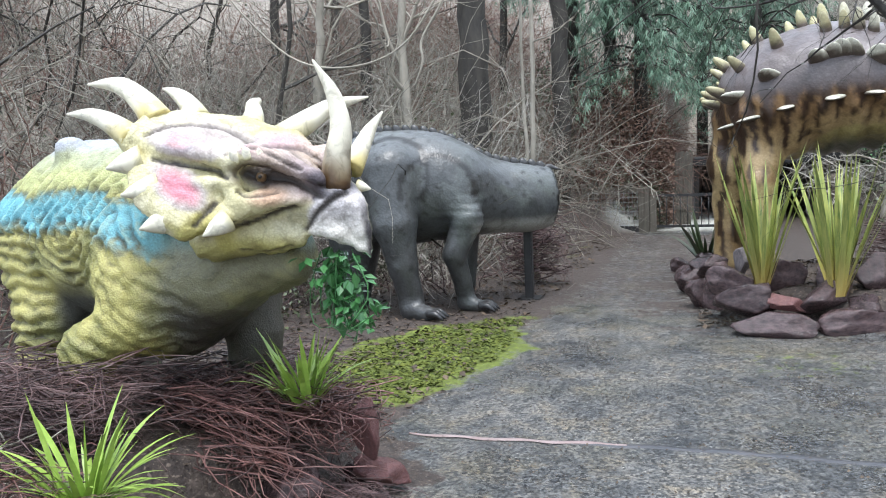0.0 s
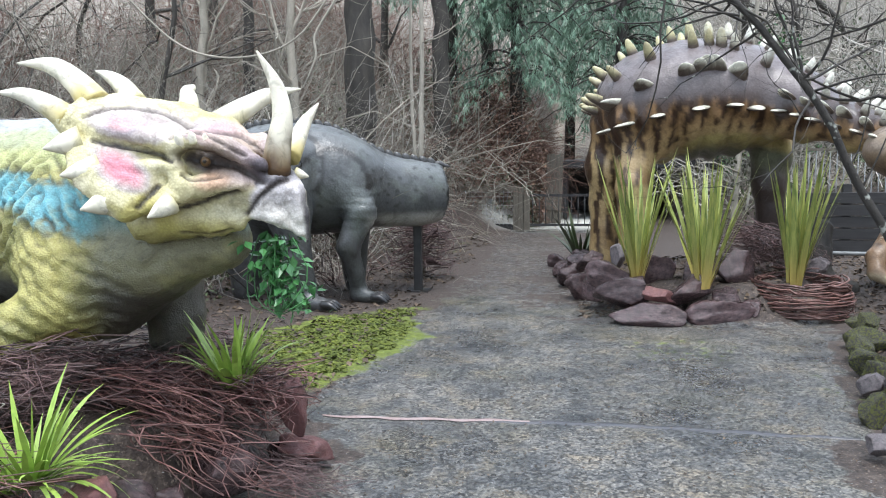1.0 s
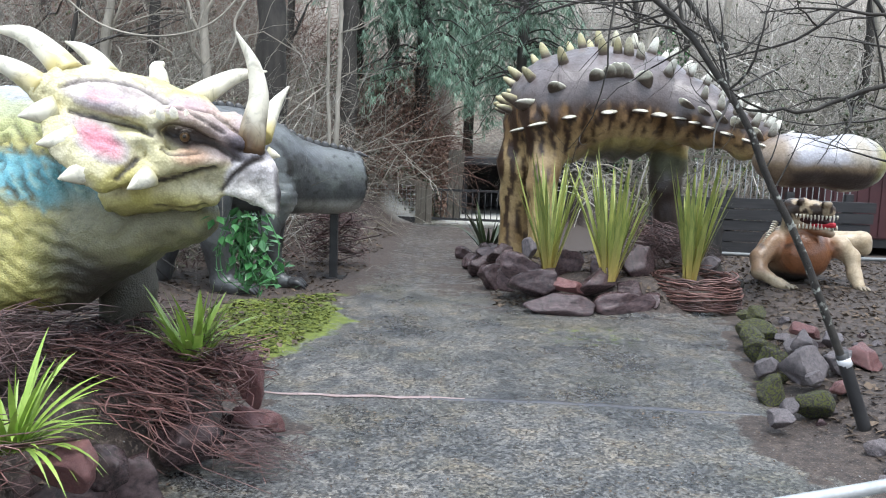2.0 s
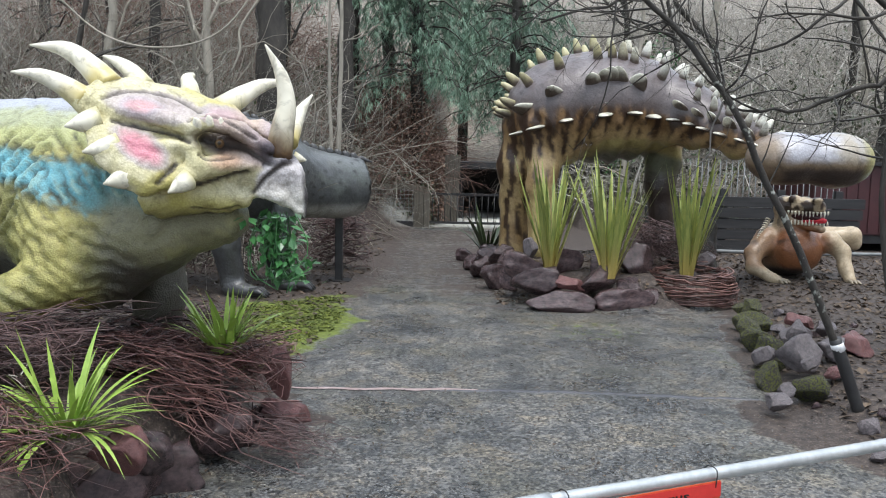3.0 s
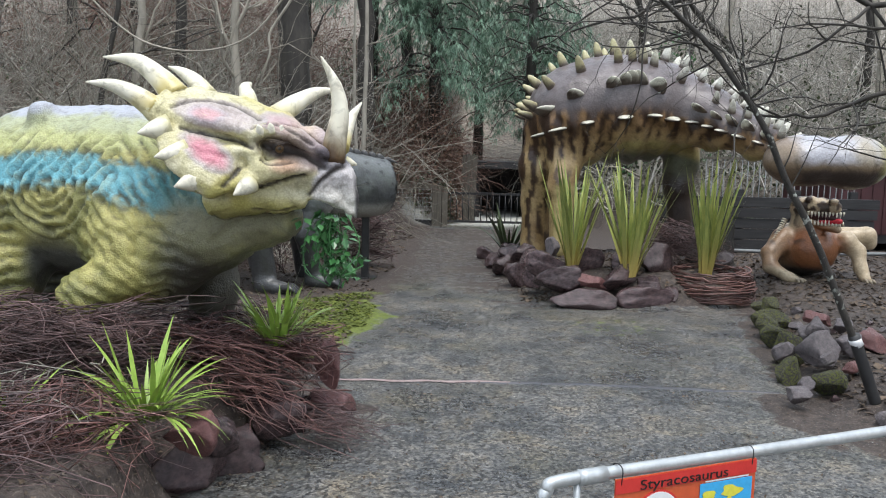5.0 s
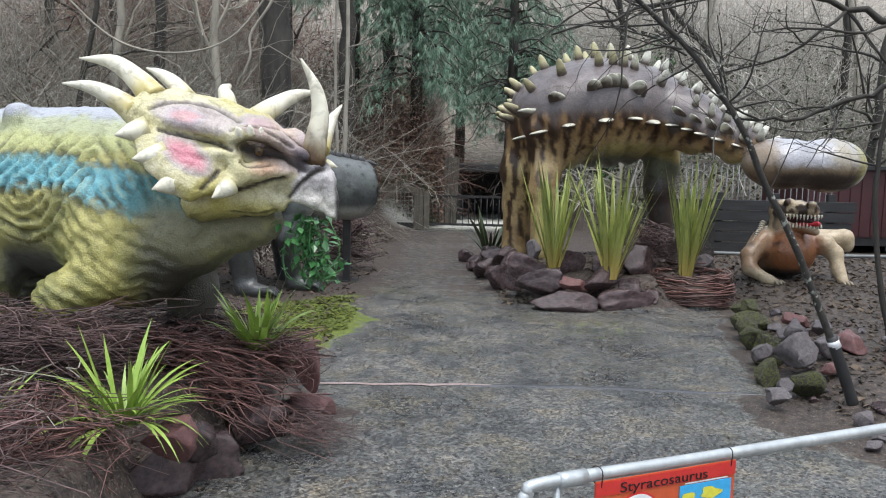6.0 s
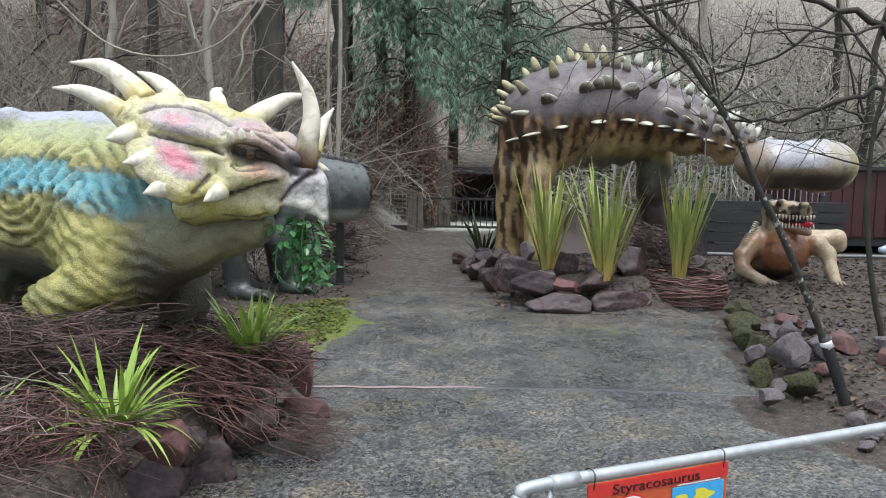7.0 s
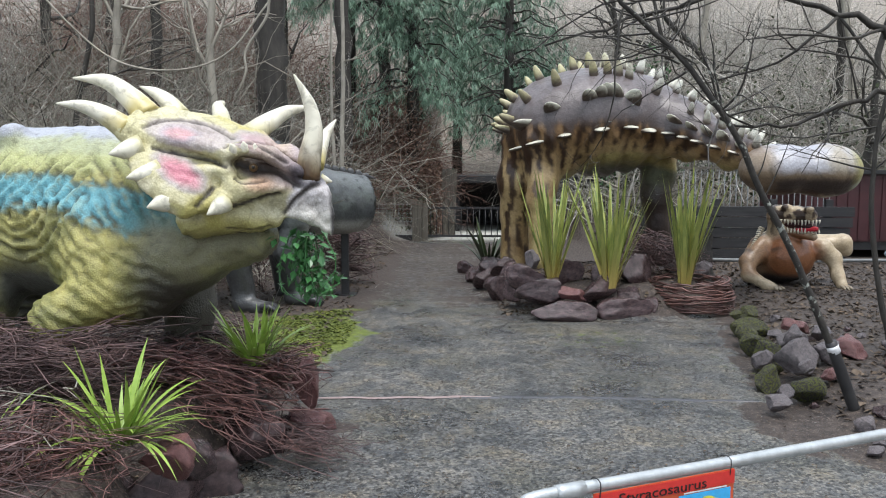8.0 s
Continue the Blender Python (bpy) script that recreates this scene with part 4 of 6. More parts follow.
# ---- the headless grey dinosaur ----
def build_grey():
    bag = Bag()
    clay = Clay()
    clay.egg((-2.45, 9.65, 1.32), (0.95, 0.58, 0.62), k=0.15)
    clay.egg((-2.75, 9.55, 1.40), (0.6, 0.5, 0.5), k=0.15)
    clay.limb((-1.9, 9.85, 1.22, 0.48), (-1.3, 10.2, 1.14, 0.35), (-0.75, 10.55, 1.14, 0.32), k=0.15)
    clay.limb((-2.45, 9.2, 1.45, 0.36), (-2.35, 9.0, 0.95, 0.22), (-2.28, 9.0, 0.55, 0.15), (-2.22, 9.05, 0.16, 0.13), k=0.06)
    clay.limb((-2.22, 9.0, 0.08, 0.11), (-1.95, 8.92, 0.05, 0.07), k=0.05)
    clay.limb((-1.85, 9.45, 1.2, 0.28), (-1.68, 9.35, 0.98, 0.16), (-1.82, 9.3, 0.62, 0.12), (-1.76, 9.5, 0.14, 0.09), k=0.05)
    clay.limb((-1.78, 9.48, 0.07, 0.09), (-1.55, 9.42, 0.05, 0.06), k=0.05)
    clay.limb((-3.1, 9.7, 1.2, 0.4), (-3.1, 9.6, 0.1, 0.16), k=0.1)
    clay.limb((-2.0, 10.1, 1.0, 0.25), (-2.0, 10.2, 0.1, 0.12), k=0.1)
    clay.limb((-3.3, 9.5, 1.4, 0.4), (-4.3, 9.4, 1.5, 0.3), k=0.15)
    end = np.array([-1.02, 10.36, 1.14])
    clay.half(end, (0.84, 0.54, 0.0))
    v, f = clay.surface((-4.7, 8.7, -0.05), (-0.6, 11.1, 2.1), 0.034)
    n = clay.normal(v)
    ring = np.sin(v[:, 2] * 75 + 2 * grain(v, 4))
    knee = np.exp(-(np.linalg.norm(v - np.array([-1.68, 9.35, 1.02]), axis=1) / 0.2) ** 2)
    v = v + n * (0.016 * ring * knee + 0.012 * grain(v, 10, 2))[:, None]
    cutface = (np.abs((v - end) @ unit((0.84, 0.54, 0))) < 0.03)
    c = np.tile(np.array([0.075, 0.080, 0.083]), (len(v), 1))
    c = blend(c, (0.105, 0.118, 0.112), smooth(-0.1, 0.6, grain(v, 4, 5)))
    # sky light painted on faces that point up
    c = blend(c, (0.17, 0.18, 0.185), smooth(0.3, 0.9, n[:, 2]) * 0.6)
    c = blend(c, (0.035, 0.035, 0.035), smooth(0.62, 0.8, wobble(v, 26, 2)))
    c = blend(c, (0.36, 0.36, 0.34), smooth(0.98, 0.88, v[:, 2]) * smooth(-1.65, -1.5, v[:, 0]) * smooth(0.3, -0.2, n[:, 2]))
    # lower legs and feet darkened in the colour as shade
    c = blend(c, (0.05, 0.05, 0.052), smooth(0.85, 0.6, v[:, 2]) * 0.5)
    for c0, r0 in (((-2.42, 9.1, 1.45), 0.40), ((-1.95, 9.4, 1.30), 0.36)):
        d = np.linalg.norm((v - np.array(c0)) * [1, 0.4, 1], axis=1)
        c = blend(c, (0.03, 0.03, 0.03), smooth(0.035, 0.012, np.abs(d - r0 + 0.04 * grain(v, 3))) * (v[:, 2] > 1.2))
    # flat end cap painted black for the dark inside of the open neck
    c = blend(c, (0.012, 0.012, 0.012), cutface.astype(float))
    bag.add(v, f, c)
    for i in range(26):
        t = i / 25
        x = lerp(-3.3, -1.08, t)
        y = lerp(9.62, 10.35, max(0, (t - 0.3) / 0.7))
        for off in (-0.11, 0.11):
            p0 = clay.touch((x, y + off, 3), (x, y + off, 1.0))
            scute(bag, p0, (0, 0, 1), (1, 0.3, 0), 0.055, 0.05, 0.03, (0.05, 0.05, 0.05), (0.04, 0.04, 0.04))
    # claws on the two near feet
    for fx, fy in ((-1.95, 8.92), (-1.55, 9.42)):
        for k in (-1, 0, 1):
            horn(bag, [(fx - 0.03, fy + 0.06 * k, 0.07), (fx + 0.06, fy - 0.02 + 0.08 * k, 0.075), (fx + 0.15, fy - 0.03 + 0.09 * k, 0.02)], [0.045, 0.038, 0.008], (0.06, 0.062, 0.065), (0.03, 0.03, 0.032), n=7, sides=7)
    # torn flap of hide over the open end
    flap = Clay().limb((-1.20, 10.22, 1.45, 0.040), (-1.0, 10.34, 1.475, 0.028), (-0.88, 10.40, 1.43, 0.014), k=0.02)
    vv, ff = flap.surface((-1.3, 10.05, 1.3), (-0.75, 10.55, 1.6), 0.02)
    bag.add(vv, ff, (0.10, 0.10, 0.105))
    thing("dinosaur_statue", bag.mesh("grey_dinosaur", SKIN_DARK), None, "dark grey headless reptile statue with open neck end", "statue")
    bm = bmesh.new()
    box_bm(bm, (-0.045, -0.045, 0), (0.045, 0.045, 0.88), 0.008)
    box_bm(bm, (-0.14, -0.14, -0.02), (0.14, 0.14, 0.012), 0.004)
    thing("support_post", bm_mesh("support_post", bm, [IRON]), Matrix.Translation((-1.25, 10.25, 0.0)), "black steel post propping the grey statue", "post")


build_grey()


# ---- the small toothed dinosaur ----
def build_small():
    bag = Bag()
    clay = Clay()
    clay.limb((4.2, 10.65, 0.5, 0.34), (4.28, 10.35, 0.52, 0.30), (4.25, 10.4, 0.75, 0.2), k=0.1)
    clay.limb((4.2, 10.7, 0.45, 0.36), (4.6, 11.6, 0.5, 0.3), k=0.1)
    clay.limb((4.18, 10.45, 0.75, 0.17), (4.16, 10.4, 1.0, 0.15), k=0.08)
    clay.limb((4.12, 10.38, 1.07, 0.145), (4.30, 10.2, 1.09, 0.11), (4.43, 10.08, 1.09, 0.085), k=0.05)
    clay.egg((4.17, 10.22, 1.18), (0.07, 0.06, 0.05), k=0.03)
    clay.egg((4.38, 10.02, 1.17), (0.07, 0.06, 0.04), k=0.03)
    clay.limb((4.14, 10.36, 0.90, 0.09), (4.45, 10.02, 0.815, 0.055), k=0.04)
    clay.limb((3.95, 10.45, 0.62, 0.18), (3.72, 10.3, 0.45, 0.11), (3.68, 10.15, 0.30, 0.09), (3.85, 9.95, 0.18, 0.065), (3.95, 9.9, 0.16, 0.05), k=0.05)
    clay.limb((4.5, 10.4, 0.62, 0.18), (4.68, 10.25, 0.63, 0.13), (4.82, 10.22, 0.52, 0.10), (4.84, 10.12, 0.30, 0.08), (4.86, 10.02, 0.17, 0.07), k=0.05)
    clay.limb((4.7, 10.7, 0.6, 0.2), (5.08, 10.55, 0.69, 0.12), (5.12, 10.55, 0.6, 0.1), k=0.05)
    v, f = clay.surface((3.4, 9.7, 0.05), (5.4, 12.0, 1.35), 0.022)
    n = clay.normal(v)
    v = v + n * (0.007 * grain(v, 14, 2))[:, None]
    c = np.tile(np.array([0.50, 0.40, 0.27]), (len(v), 1))
    cx = np.linalg.norm((v - np.array([4.25, 10.1, 0.52])) * [0.8, 0.5, 0.9], axis=1)
    c = blend(c, (0.24, 0.095, 0.04), smooth(0.40, 0.24, cx + 0.05 * grain(v, 5)))
    c = blend(c, (0.27, 0.15, 0.08), smooth(4.05, 3.9, v[:, 0]) * smooth(0.26, 0.34, v[:, 2]) * 0.8)
    c = blend(c, (0.06, 0.05, 0.045), smooth(0.34, 0.24, v[:, 2]) * smooth(3.9, 4.0, v[:, 0]) * smooth(4.75, 4.65, v[:, 0]))
    spots = wobble(v, 17, 3) + 0.4 * wobble(v, 31, 1)
    c = blend(c, (0.055, 0.035, 0.025), smooth(-0.12, 0.02, spots) * smooth(0.95, 1.0, v[:, 2]))
    c = blend(c, (0.045, 0.035, 0.03), smooth(0.1, 0.3, wobble(v, 11, 6)) * smooth(4.1, 4.0, v[:, 0]) * smooth(0.55, 0.65, v[:, 2]))
    bag.add(v, f, c)
    # dark mouth, tongue and teeth
    gum = Clay().limb((4.16, 10.34, 0.975, 0.085), (4.42, 10.06, 0.95, 0.065))
    v, f = gum.surface((3.95, 9.8, 0.8), (4.6, 10.55, 1.12), 0.02)
    bag.add(v, f, (0.05, 0.012, 0.012))
    tongue = Clay().limb((4.3, 10.15, 0.90, 0.04), (4.46, 9.98, 0.92, 0.035))
    v, f = tongue.surface((4.2, 9.88, 0.82), (4.56, 10.25, 1.0), 0.014)
    bag.add(v, f, (0.65, 0.03, 0.05))
    for i in range(11):
        t = i / 10
        for side in (0, 1):
            x, y = lerp(4.10, 4.46, t), lerp(10.21, 9.98, t)
            if side:
                x, y = x + 0.10, y + 0.13
            ln = rnd.uniform(0.05, 0.085)
            horn(bag, [(x, y, 1.03), (x, y - 0.004, 1.03 - ln / 2), (x, y, 1.03 - ln)], [0.014, 0.011, 0.002], (0.78, 0.74, 0.6), (0.8, 0.77, 0.66), n=4, sides=6)
            horn(bag, [(x, y, 0.855), (x, y - 0.004, 0.855 + ln / 2), (x, y, 0.855 + ln)], [0.014, 0.011, 0.002], (0.78, 0.74, 0.6), (0.8, 0.77, 0.66), n=4, sides=6)
    for hx, hy in ((3.95, 9.9), (4.86, 10.0)):
        for k in (-1, 0, 1):
            horn(bag, [(hx + 0.03 * k, hy, 0.17), (hx + 0.045 * k + 0.02, hy - 0.06, 0.165), (hx + 0.05 * k + 0.03, hy - 0.11, 0.14)], [0.028, 0.024, 0.008], (0.48, 0.38, 0.25), (0.3, 0.25, 0.18), n=5, sides=6)
    for i in range(14):
        p0 = (3.78 + 0.014 * i, 10.33 + 0.008 * i, 0.52 + 0.028 * i)
        horn(bag, [p0, (p0[0] - 0.05, p0[1] - 0.02, p0[2] + 0.03), (p0[0] - 0.085, p0[1] - 0.03, p0[2] + 0.02)], [0.016, 0.01, 0.002], (0.5, 0.45, 0.35), (0.7, 0.66, 0.55), n=4, sides=5)
    base = Vector((4.15, 10.25, 0.12))
    thing("dinosaur_statue", bag.mesh("small_dinosaur", SKIN_DARK), Matrix.Translation(base) @ Matrix.Scale(0.93, 4) @ Matrix.Translation(-base), "small cream and orange toothed dinosaur statue with brown patches", "statue")


build_small()


# ---- rocks ----
def rock_mesh(seed, mat, boxy=0.5):
    r = random.Random(seed)
    bm = bmesh.new()
    bmesh.ops.create_icosphere(bm, subdivisions=4, radius=1.12)
    planes = [(Vector((r.gauss(0, 1), r.gauss(0, 1), r.gauss(0, 0.8))).normalized(), r.uniform(0.50, 0.80) if boxy else r.uniform(0.75, 0.95)) for _ in range(int(12 * boxy) + 6)]
    for v in bm.verts:
        for n, d in planes:
            k = v.co.dot(n) - d
            if k > 0:
                v.co -= n * k * 0.97
        v.co *= 1 + 0.12 * noise.noise(v.co * 1.7 + Vector((seed, 0, 0))) + 0.045 * noise.noise(v.co * 5 + Vector((0, seed, 0))) + 0.02 * noise.noise(v.co * 13)
    return bm_mesh("rock", bm, [mat], True)


ROCKS = [rock_mesh(s, ROCK, 0.3) for s in range(6)]
ROCKS_RED = [rock_mesh(20 + s, ROCK_RED) for s in range(2)]
ROCKS_PALE = [rock_mesh(40 + s, ROCK_PALE, 1.0) for s in range(5)]
ROCKS_MOSS = [rock_mesh(60 + s, ROCK_MOSS, 0.2) for s in range(3)]


def rock(pool, i, x, y, z, sx, sy, sz, turn, label, group):
    ob = thing("rock", pool[i % len(pool)], None, label, "rock", group)
    ob.matrix_world = Matrix.LocRotScale((x, y, z), Euler((0.2 * math.sin(i * 3.1), 0.2 * math.sin(i * 5.7), radians(turn))), (sx, sy, sz))
    return ob


DARK = "wet dark purple rock edging the planting bed"
bed = [
    (1.22, 8.62, 0.07, 0.38, 0.22, 0.12), (1.88, 8.74, 0.10, 0.29, 0.22, 0.13), (2.19, 8.86, 0.08, 0.15, 0.15, 0.11),
    (1.03, 8.88, 0.26, 0.28, 0.22, 0.14), (1.65, 8.88, 0.28, 0.25, 0.2, 0.14), (1.98, 8.98, 0.22, 0.2, 0.17, 0.11),
    (2.10, 9.25, 0.42, 0.22, 0.2, 0.2), (0.90, 9.2, 0.37, 0.22, 0.2, 0.14), (0.76, 9.3, 0.17, 0.15, 0.2, 0.15),
    (0.62, 9.85, 0.16, 0.16, 0.22, 0.16), (0.52, 10.7, 0.13, 0.16, 0.22, 0.15), (0.40, 11.5, 0.11, 0.15, 0.2, 0.12),
    (0.78, 10.0, 0.30, 0.17, 0.16, 0.13), (1.33, 9.35, 0.42, 0.2, 0.2, 0.16), (0.62, 11.3, 0.18, 0.2, 0.2, 0.14),
    (2.32, 9.15, 0.16, 0.18, 0.18, 0.15), (0.72, 10.5, 0.32, 0.16, 0.16, 0.13), (1.75, 9.3, 0.40, 0.18, 0.16, 0.12),
    (2.75, 9.35, 0.12, 0.22, 0.2, 0.14), (0.30, 12.4, 0.08, 0.13, 0.16, 0.10), (0.66, 12.0, 0.14, 0.2, 0.18, 0.14)]
for i, q in enumerate(bed):
    rock(ROCKS, i, *q, (i * 37) % 50 - 25, DARK, "rocks round the planting bed")
rock(ROCKS_RED, 0, 1.36, 8.73, 0.25, 0.17, 0.14, 0.11, 10, "wet reddish rock in the bed edging", "rocks round the planting bed")
rock(ROCKS_PALE, 0, 1.0, 9.7, 0.50, 0.11, 0.11, 0.2, 20, "pale mauve upright rock behind the edging", "rocks round the planting bed")
rock(ROCKS_PALE, 1, 2.98, 9.6, 0.42, 0.17, 0.14, 0.12, 30, "pale grey rock beside the flax clump", "rocks round the planting bed")

DARK2 = "wet dark rock retaining the twig-covered bank"
left = [
    (-1.01, 4.30, 0.09, 0.185, 0.14, 0.11),
    (-1.17, 3.95, 0.02, 0.16, 0.15, 0.14),
    (-1.33, 3.70, 0.02, 0.17, 0.16, 0.13),
    (-1.49, 3.72, 0.06, 0.11, 0.12, 0.085),
    (-1.50, 3.55, 0.01, 0.12, 0.11, 0.09),
    (-1.07, 4.42, 0.19, 0.12, 0.11, 0.11),
    (-1.20, 4.45, 0.11, 0.1, 0.1, 0.1),
    (-0.87, 4.75, 0.02, 0.1, 0.09, 0.09),
    (-1.20, 3.75, 0.18, 0.11, 0.1, 0.1),
    (-1.56, 3.40, 0.12, 0.13, 0.12, 0.1)]
for i, q in enumerate(left):
    q = (q[0], q[1], q[2] + 0.03, *(1.15 * k for k in q[3:]))
    rock(ROCKS, i + 2, *q, (i * 53) % 60 - 30, DARK2, "rocks of the left bank")
rock(ROCKS_RED, 1, -1.21, 3.52, 0.33, 0.115, 0.11, 0.115, 0, "rounded red-brown rock under the yucca", "rocks of the left bank")
rock(ROCKS_RED, 0, -0.75, 4.75, 0.11, 0.15, 0.14, 0.10, 25, "flat reddish slab beside the path", "rocks of the left bank")
rock(ROCKS_RED, 1, -0.80, 4.62, 0.38, 0.075, 0.08, 0.17, 5, "upright reddish stone in the twig heap", "rocks of the left bank")
rock(ROCKS_PALE, 2, -1.52, 3.55, 0.42, 0.05, 0.05, 0.04, 5, "small pale stone on the bank", "rocks of the left bank")

for i, q in enumerate([(2.66, 6.95, 0.12, 0.17, 0.2, 0.13), (2.84, 7.7, 0.10, 0.16, 0.22, 0.12), (2.5, 6.4, 0.13, 0.16, 0.18, 0.14), (3.0, 8.3, 0.12, 0.17, 0.22, 0.13),
                       (2.72, 7.35, 0.12, 0.14, 0.2, 0.13), (2.32, 5.85, 0.08, 0.13, 0.15, 0.12), (2.95, 8.0, 0.2, 0.12, 0.14, 0.1), (2.45, 5.55, 0.12, 0.15, 0.13, 0.13)]):
    q = (q[0], q[1], q[2] - 0.02, q[3] * 0.85, q[4] * (0.7 + 0.1 * (i % 3)), q[5] * (0.75 + 0.12 * (i % 3)))
    rock(ROCKS_MOSS, i, *q, i * 41, "moss-covered edging stone beside the path", "mossy edging stones")
for i, q in enumerate([(2.98, 6.95, 0.26, 0.15, 0.13, 0.11), (2.80, 6.55, 0.22, 0.14, 0.12, 0.10), (2.60, 6.05, 0.22, 0.19, 0.14, 0.15), (2.86, 6.15, 0.22, 0.14, 0.13, 0.12),
                       (3.12, 6.35, 0.22, 0.2, 0.16, 0.15), (2.14, 5.25, 0.09, 0.10, 0.08, 0.07), (2.50, 5.62, 0.24, 0.07, 0.06, 0.06), (2.28, 5.45, 0.10, 0.09, 0.08, 0.07),
                       (3.3, 6.0, 0.2, 0.13, 0.13, 0.1), (2.70, 6.35, 0.30, 0.12, 0.1, 0.08), (3.02, 6.62, 0.28, 0.11, 0.1, 0.08), (2.40, 6.15, 0.16, 0.11, 0.1, 0.1), (2.72, 5.75, 0.16, 0.10, 0.09, 0.08),
                       (3.5, 6.35, 0.2, 0.14, 0.12, 0.1), (2.55, 4.9, 0.05, 0.09, 0.08, 0.06), (2.4, 4.5, 0.03, 0.07, 0.07, 0.05), (2.72, 4.75, 0.06, 0.08, 0.08, 0.06)]):
    q = (*q[:3], *(k * (0.8 + 0.1 * (i * 7 % 4)) for k in q[3:]))
    rock(ROCKS_PALE if i % 4 else ROCKS_RED, i, *q, i * 67, "broken grey-mauve rubble stone on wet soil", "rubble stones")


rs = random.Random(9)
for i in range(34):
    y = rs.uniform(4.6, 8.6)
    x = float(np.interp(y, [4.6, 5.7, 6.5, 7.9, 9.2], [2.6, 2.6, 2.75, 3.0, 3.3])) + rs.uniform(-0.15, 0.75)
    k = rs.uniform(0.03, 0.085)
    rock(ROCKS_PALE if i % 3 else ROCKS, i, x, y, float(ground_height(x, y)) + 0.3 * k, k * 1.3, k, k * 0.7, rs.uniform(0, 360), "small broken stone on wet soil", "rubble stones")


# ---- leaves and plants ----
def blade_mesh(name, width, droop, mat, fold=0.25, keel=0.3):
    v, f = [], []
    n = 9
    for i in range(n + 1):
        t = i / n
        w = width * (0.55 + 1.2 * t * (1 - t) + 0.25 * (1 - t)) * (1 if t < 0.7 else max(0.02, (1 - t) / 0.3) ** 0.8)
        x = droop * t ** 2.4
        z = t - 0.35 * droop * t ** 3
        v += [(x + fold * w * 0.5, -w, z), (x, 0, z - fold * w * 0), (x + fold * w * 0.5, w, z)]
        if i:
            b = 3 * i
            f += [(b - 3, b, b + 1, b - 2), (b - 2, b + 1, b + 2, b - 1)]
    return mesh_of(name, v, f, [mat])


FLAX = [blade_mesh("leaf", 0.0175, d, PHORMIUM) for d in (0.0, 0.06, 0.16, 0.30)]
FLAX_DARK = [blade_mesh("leaf", 0.035, d, PHORMIUM_DARK) for d in (0.05, 0.15, 0.35)]
SWORD = [blade_mesh("leaf", 0.030, d, YUCCA) for d in (0.02, 0.12, 0.3, 0.75)]


def clump(name, x, y, z, leaves, length, spread, pool, label, category, seed, lean=0.0):
    r = random.Random(seed)
    root = thing(name, None, Matrix.Translation((x, y, z)), label, category, "flax clumps" if name == "flax_plant" else "yuccas")
    for i in range(leaves):
        a = r.uniform(0, 2 * math.pi)
        s = spread * math.sqrt(r.random())
        ln = length * r.uniform(0.55, 1.05) * (1 - 0.25 * (s / 90) ** 2)
        k = pool[min(len(pool) - 1, int(s / 90 * len(pool) + r.random()))]
        m = Matrix.Translation((0.06 * math.cos(a) * r.random(), 0.06 * math.sin(a) * r.random(), -0.03)) @ pose(0, 0, 0, 0, 0, math.degrees(a)) @ pose(0, 0, 0, 0, s, r.uniform(-70, 70) if s < 25 else r.uniform(-25, 25))
        part("leaf", k, root, m=m @ Matrix.Scale(ln, 4))
    return root


clump("flax_plant", 1.16, 9.05, 0.34, 34, 1.36, 19, FLAX, "tall yellow-green flax clump in the rock bed", "plant", 1)
clump("flax_plant", 1.76, 8.85, 0.33, 42, 1.36, 23, FLAX, "tall yellow-green flax clump in the rock bed", "plant", 2)
clump("flax_plant", 2.66, 9.25, 0.28, 38, 1.48, 18, FLAX, "tall yellow-green flax clump in a twig basket", "plant", 3)
clump("flax_plant", 0.62, 12.2, 0.1, 24, 1.0, 38, FLAX_DARK, "dark green flax clump beside the path", "plant", 4)
clump("yucca_plant", -1.385, 3.45, 0.43, 92, 0.47, 68, SWORD, "bright lime green yucca among twigs", "plant", 5)
clump("yucca_plant", -1.05, 4.52, 0.52, 58, 0.44, 44, SWORD, "bright lime green yucca on the twig heap", "plant", 6)
clump("yucca_plant", -1.93, 3.28, 0.44, 22, 0.36, 80, SWORD, "bright lime green yucca among twigs", "plant", 8)


def leaf_cloud(places, size, mat, r, droop=0.0):
    """Many small pointed leaves, each folded on its midrib."""
    v, f = [], []
    for p in places:
        a, b = r.uniform(0, 2 * math.pi), r.gauss(-0.3 - droop, 0.6)
        d = np.array([math.cos(a) * math.cos(b), math.sin(a) * math.cos(b), math.sin(b)])
        s = unit(np.cross(d, (r.gauss(0, 0.4), r.gauss(0, 0.4), 1)))
        n = np.cross(s, d)
        q = size * r.uniform(0.6, 1.25)
        i = len(v)
        v += [p, p + d * q * 0.45 + s * q * 0.3 + n * q * 0.08, p + d * q, p + d * q * 0.45 - s * q * 0.3 + n * q * 0.08, p + d * q * 0.5]
        f += [(i, i + 1, i + 4), (i + 1, i + 2, i + 4), (i + 4, i + 2, i + 3), (i, i + 4, i + 3)]
    return mesh_of("leaves", np.array(v), f, [mat], shade=False)


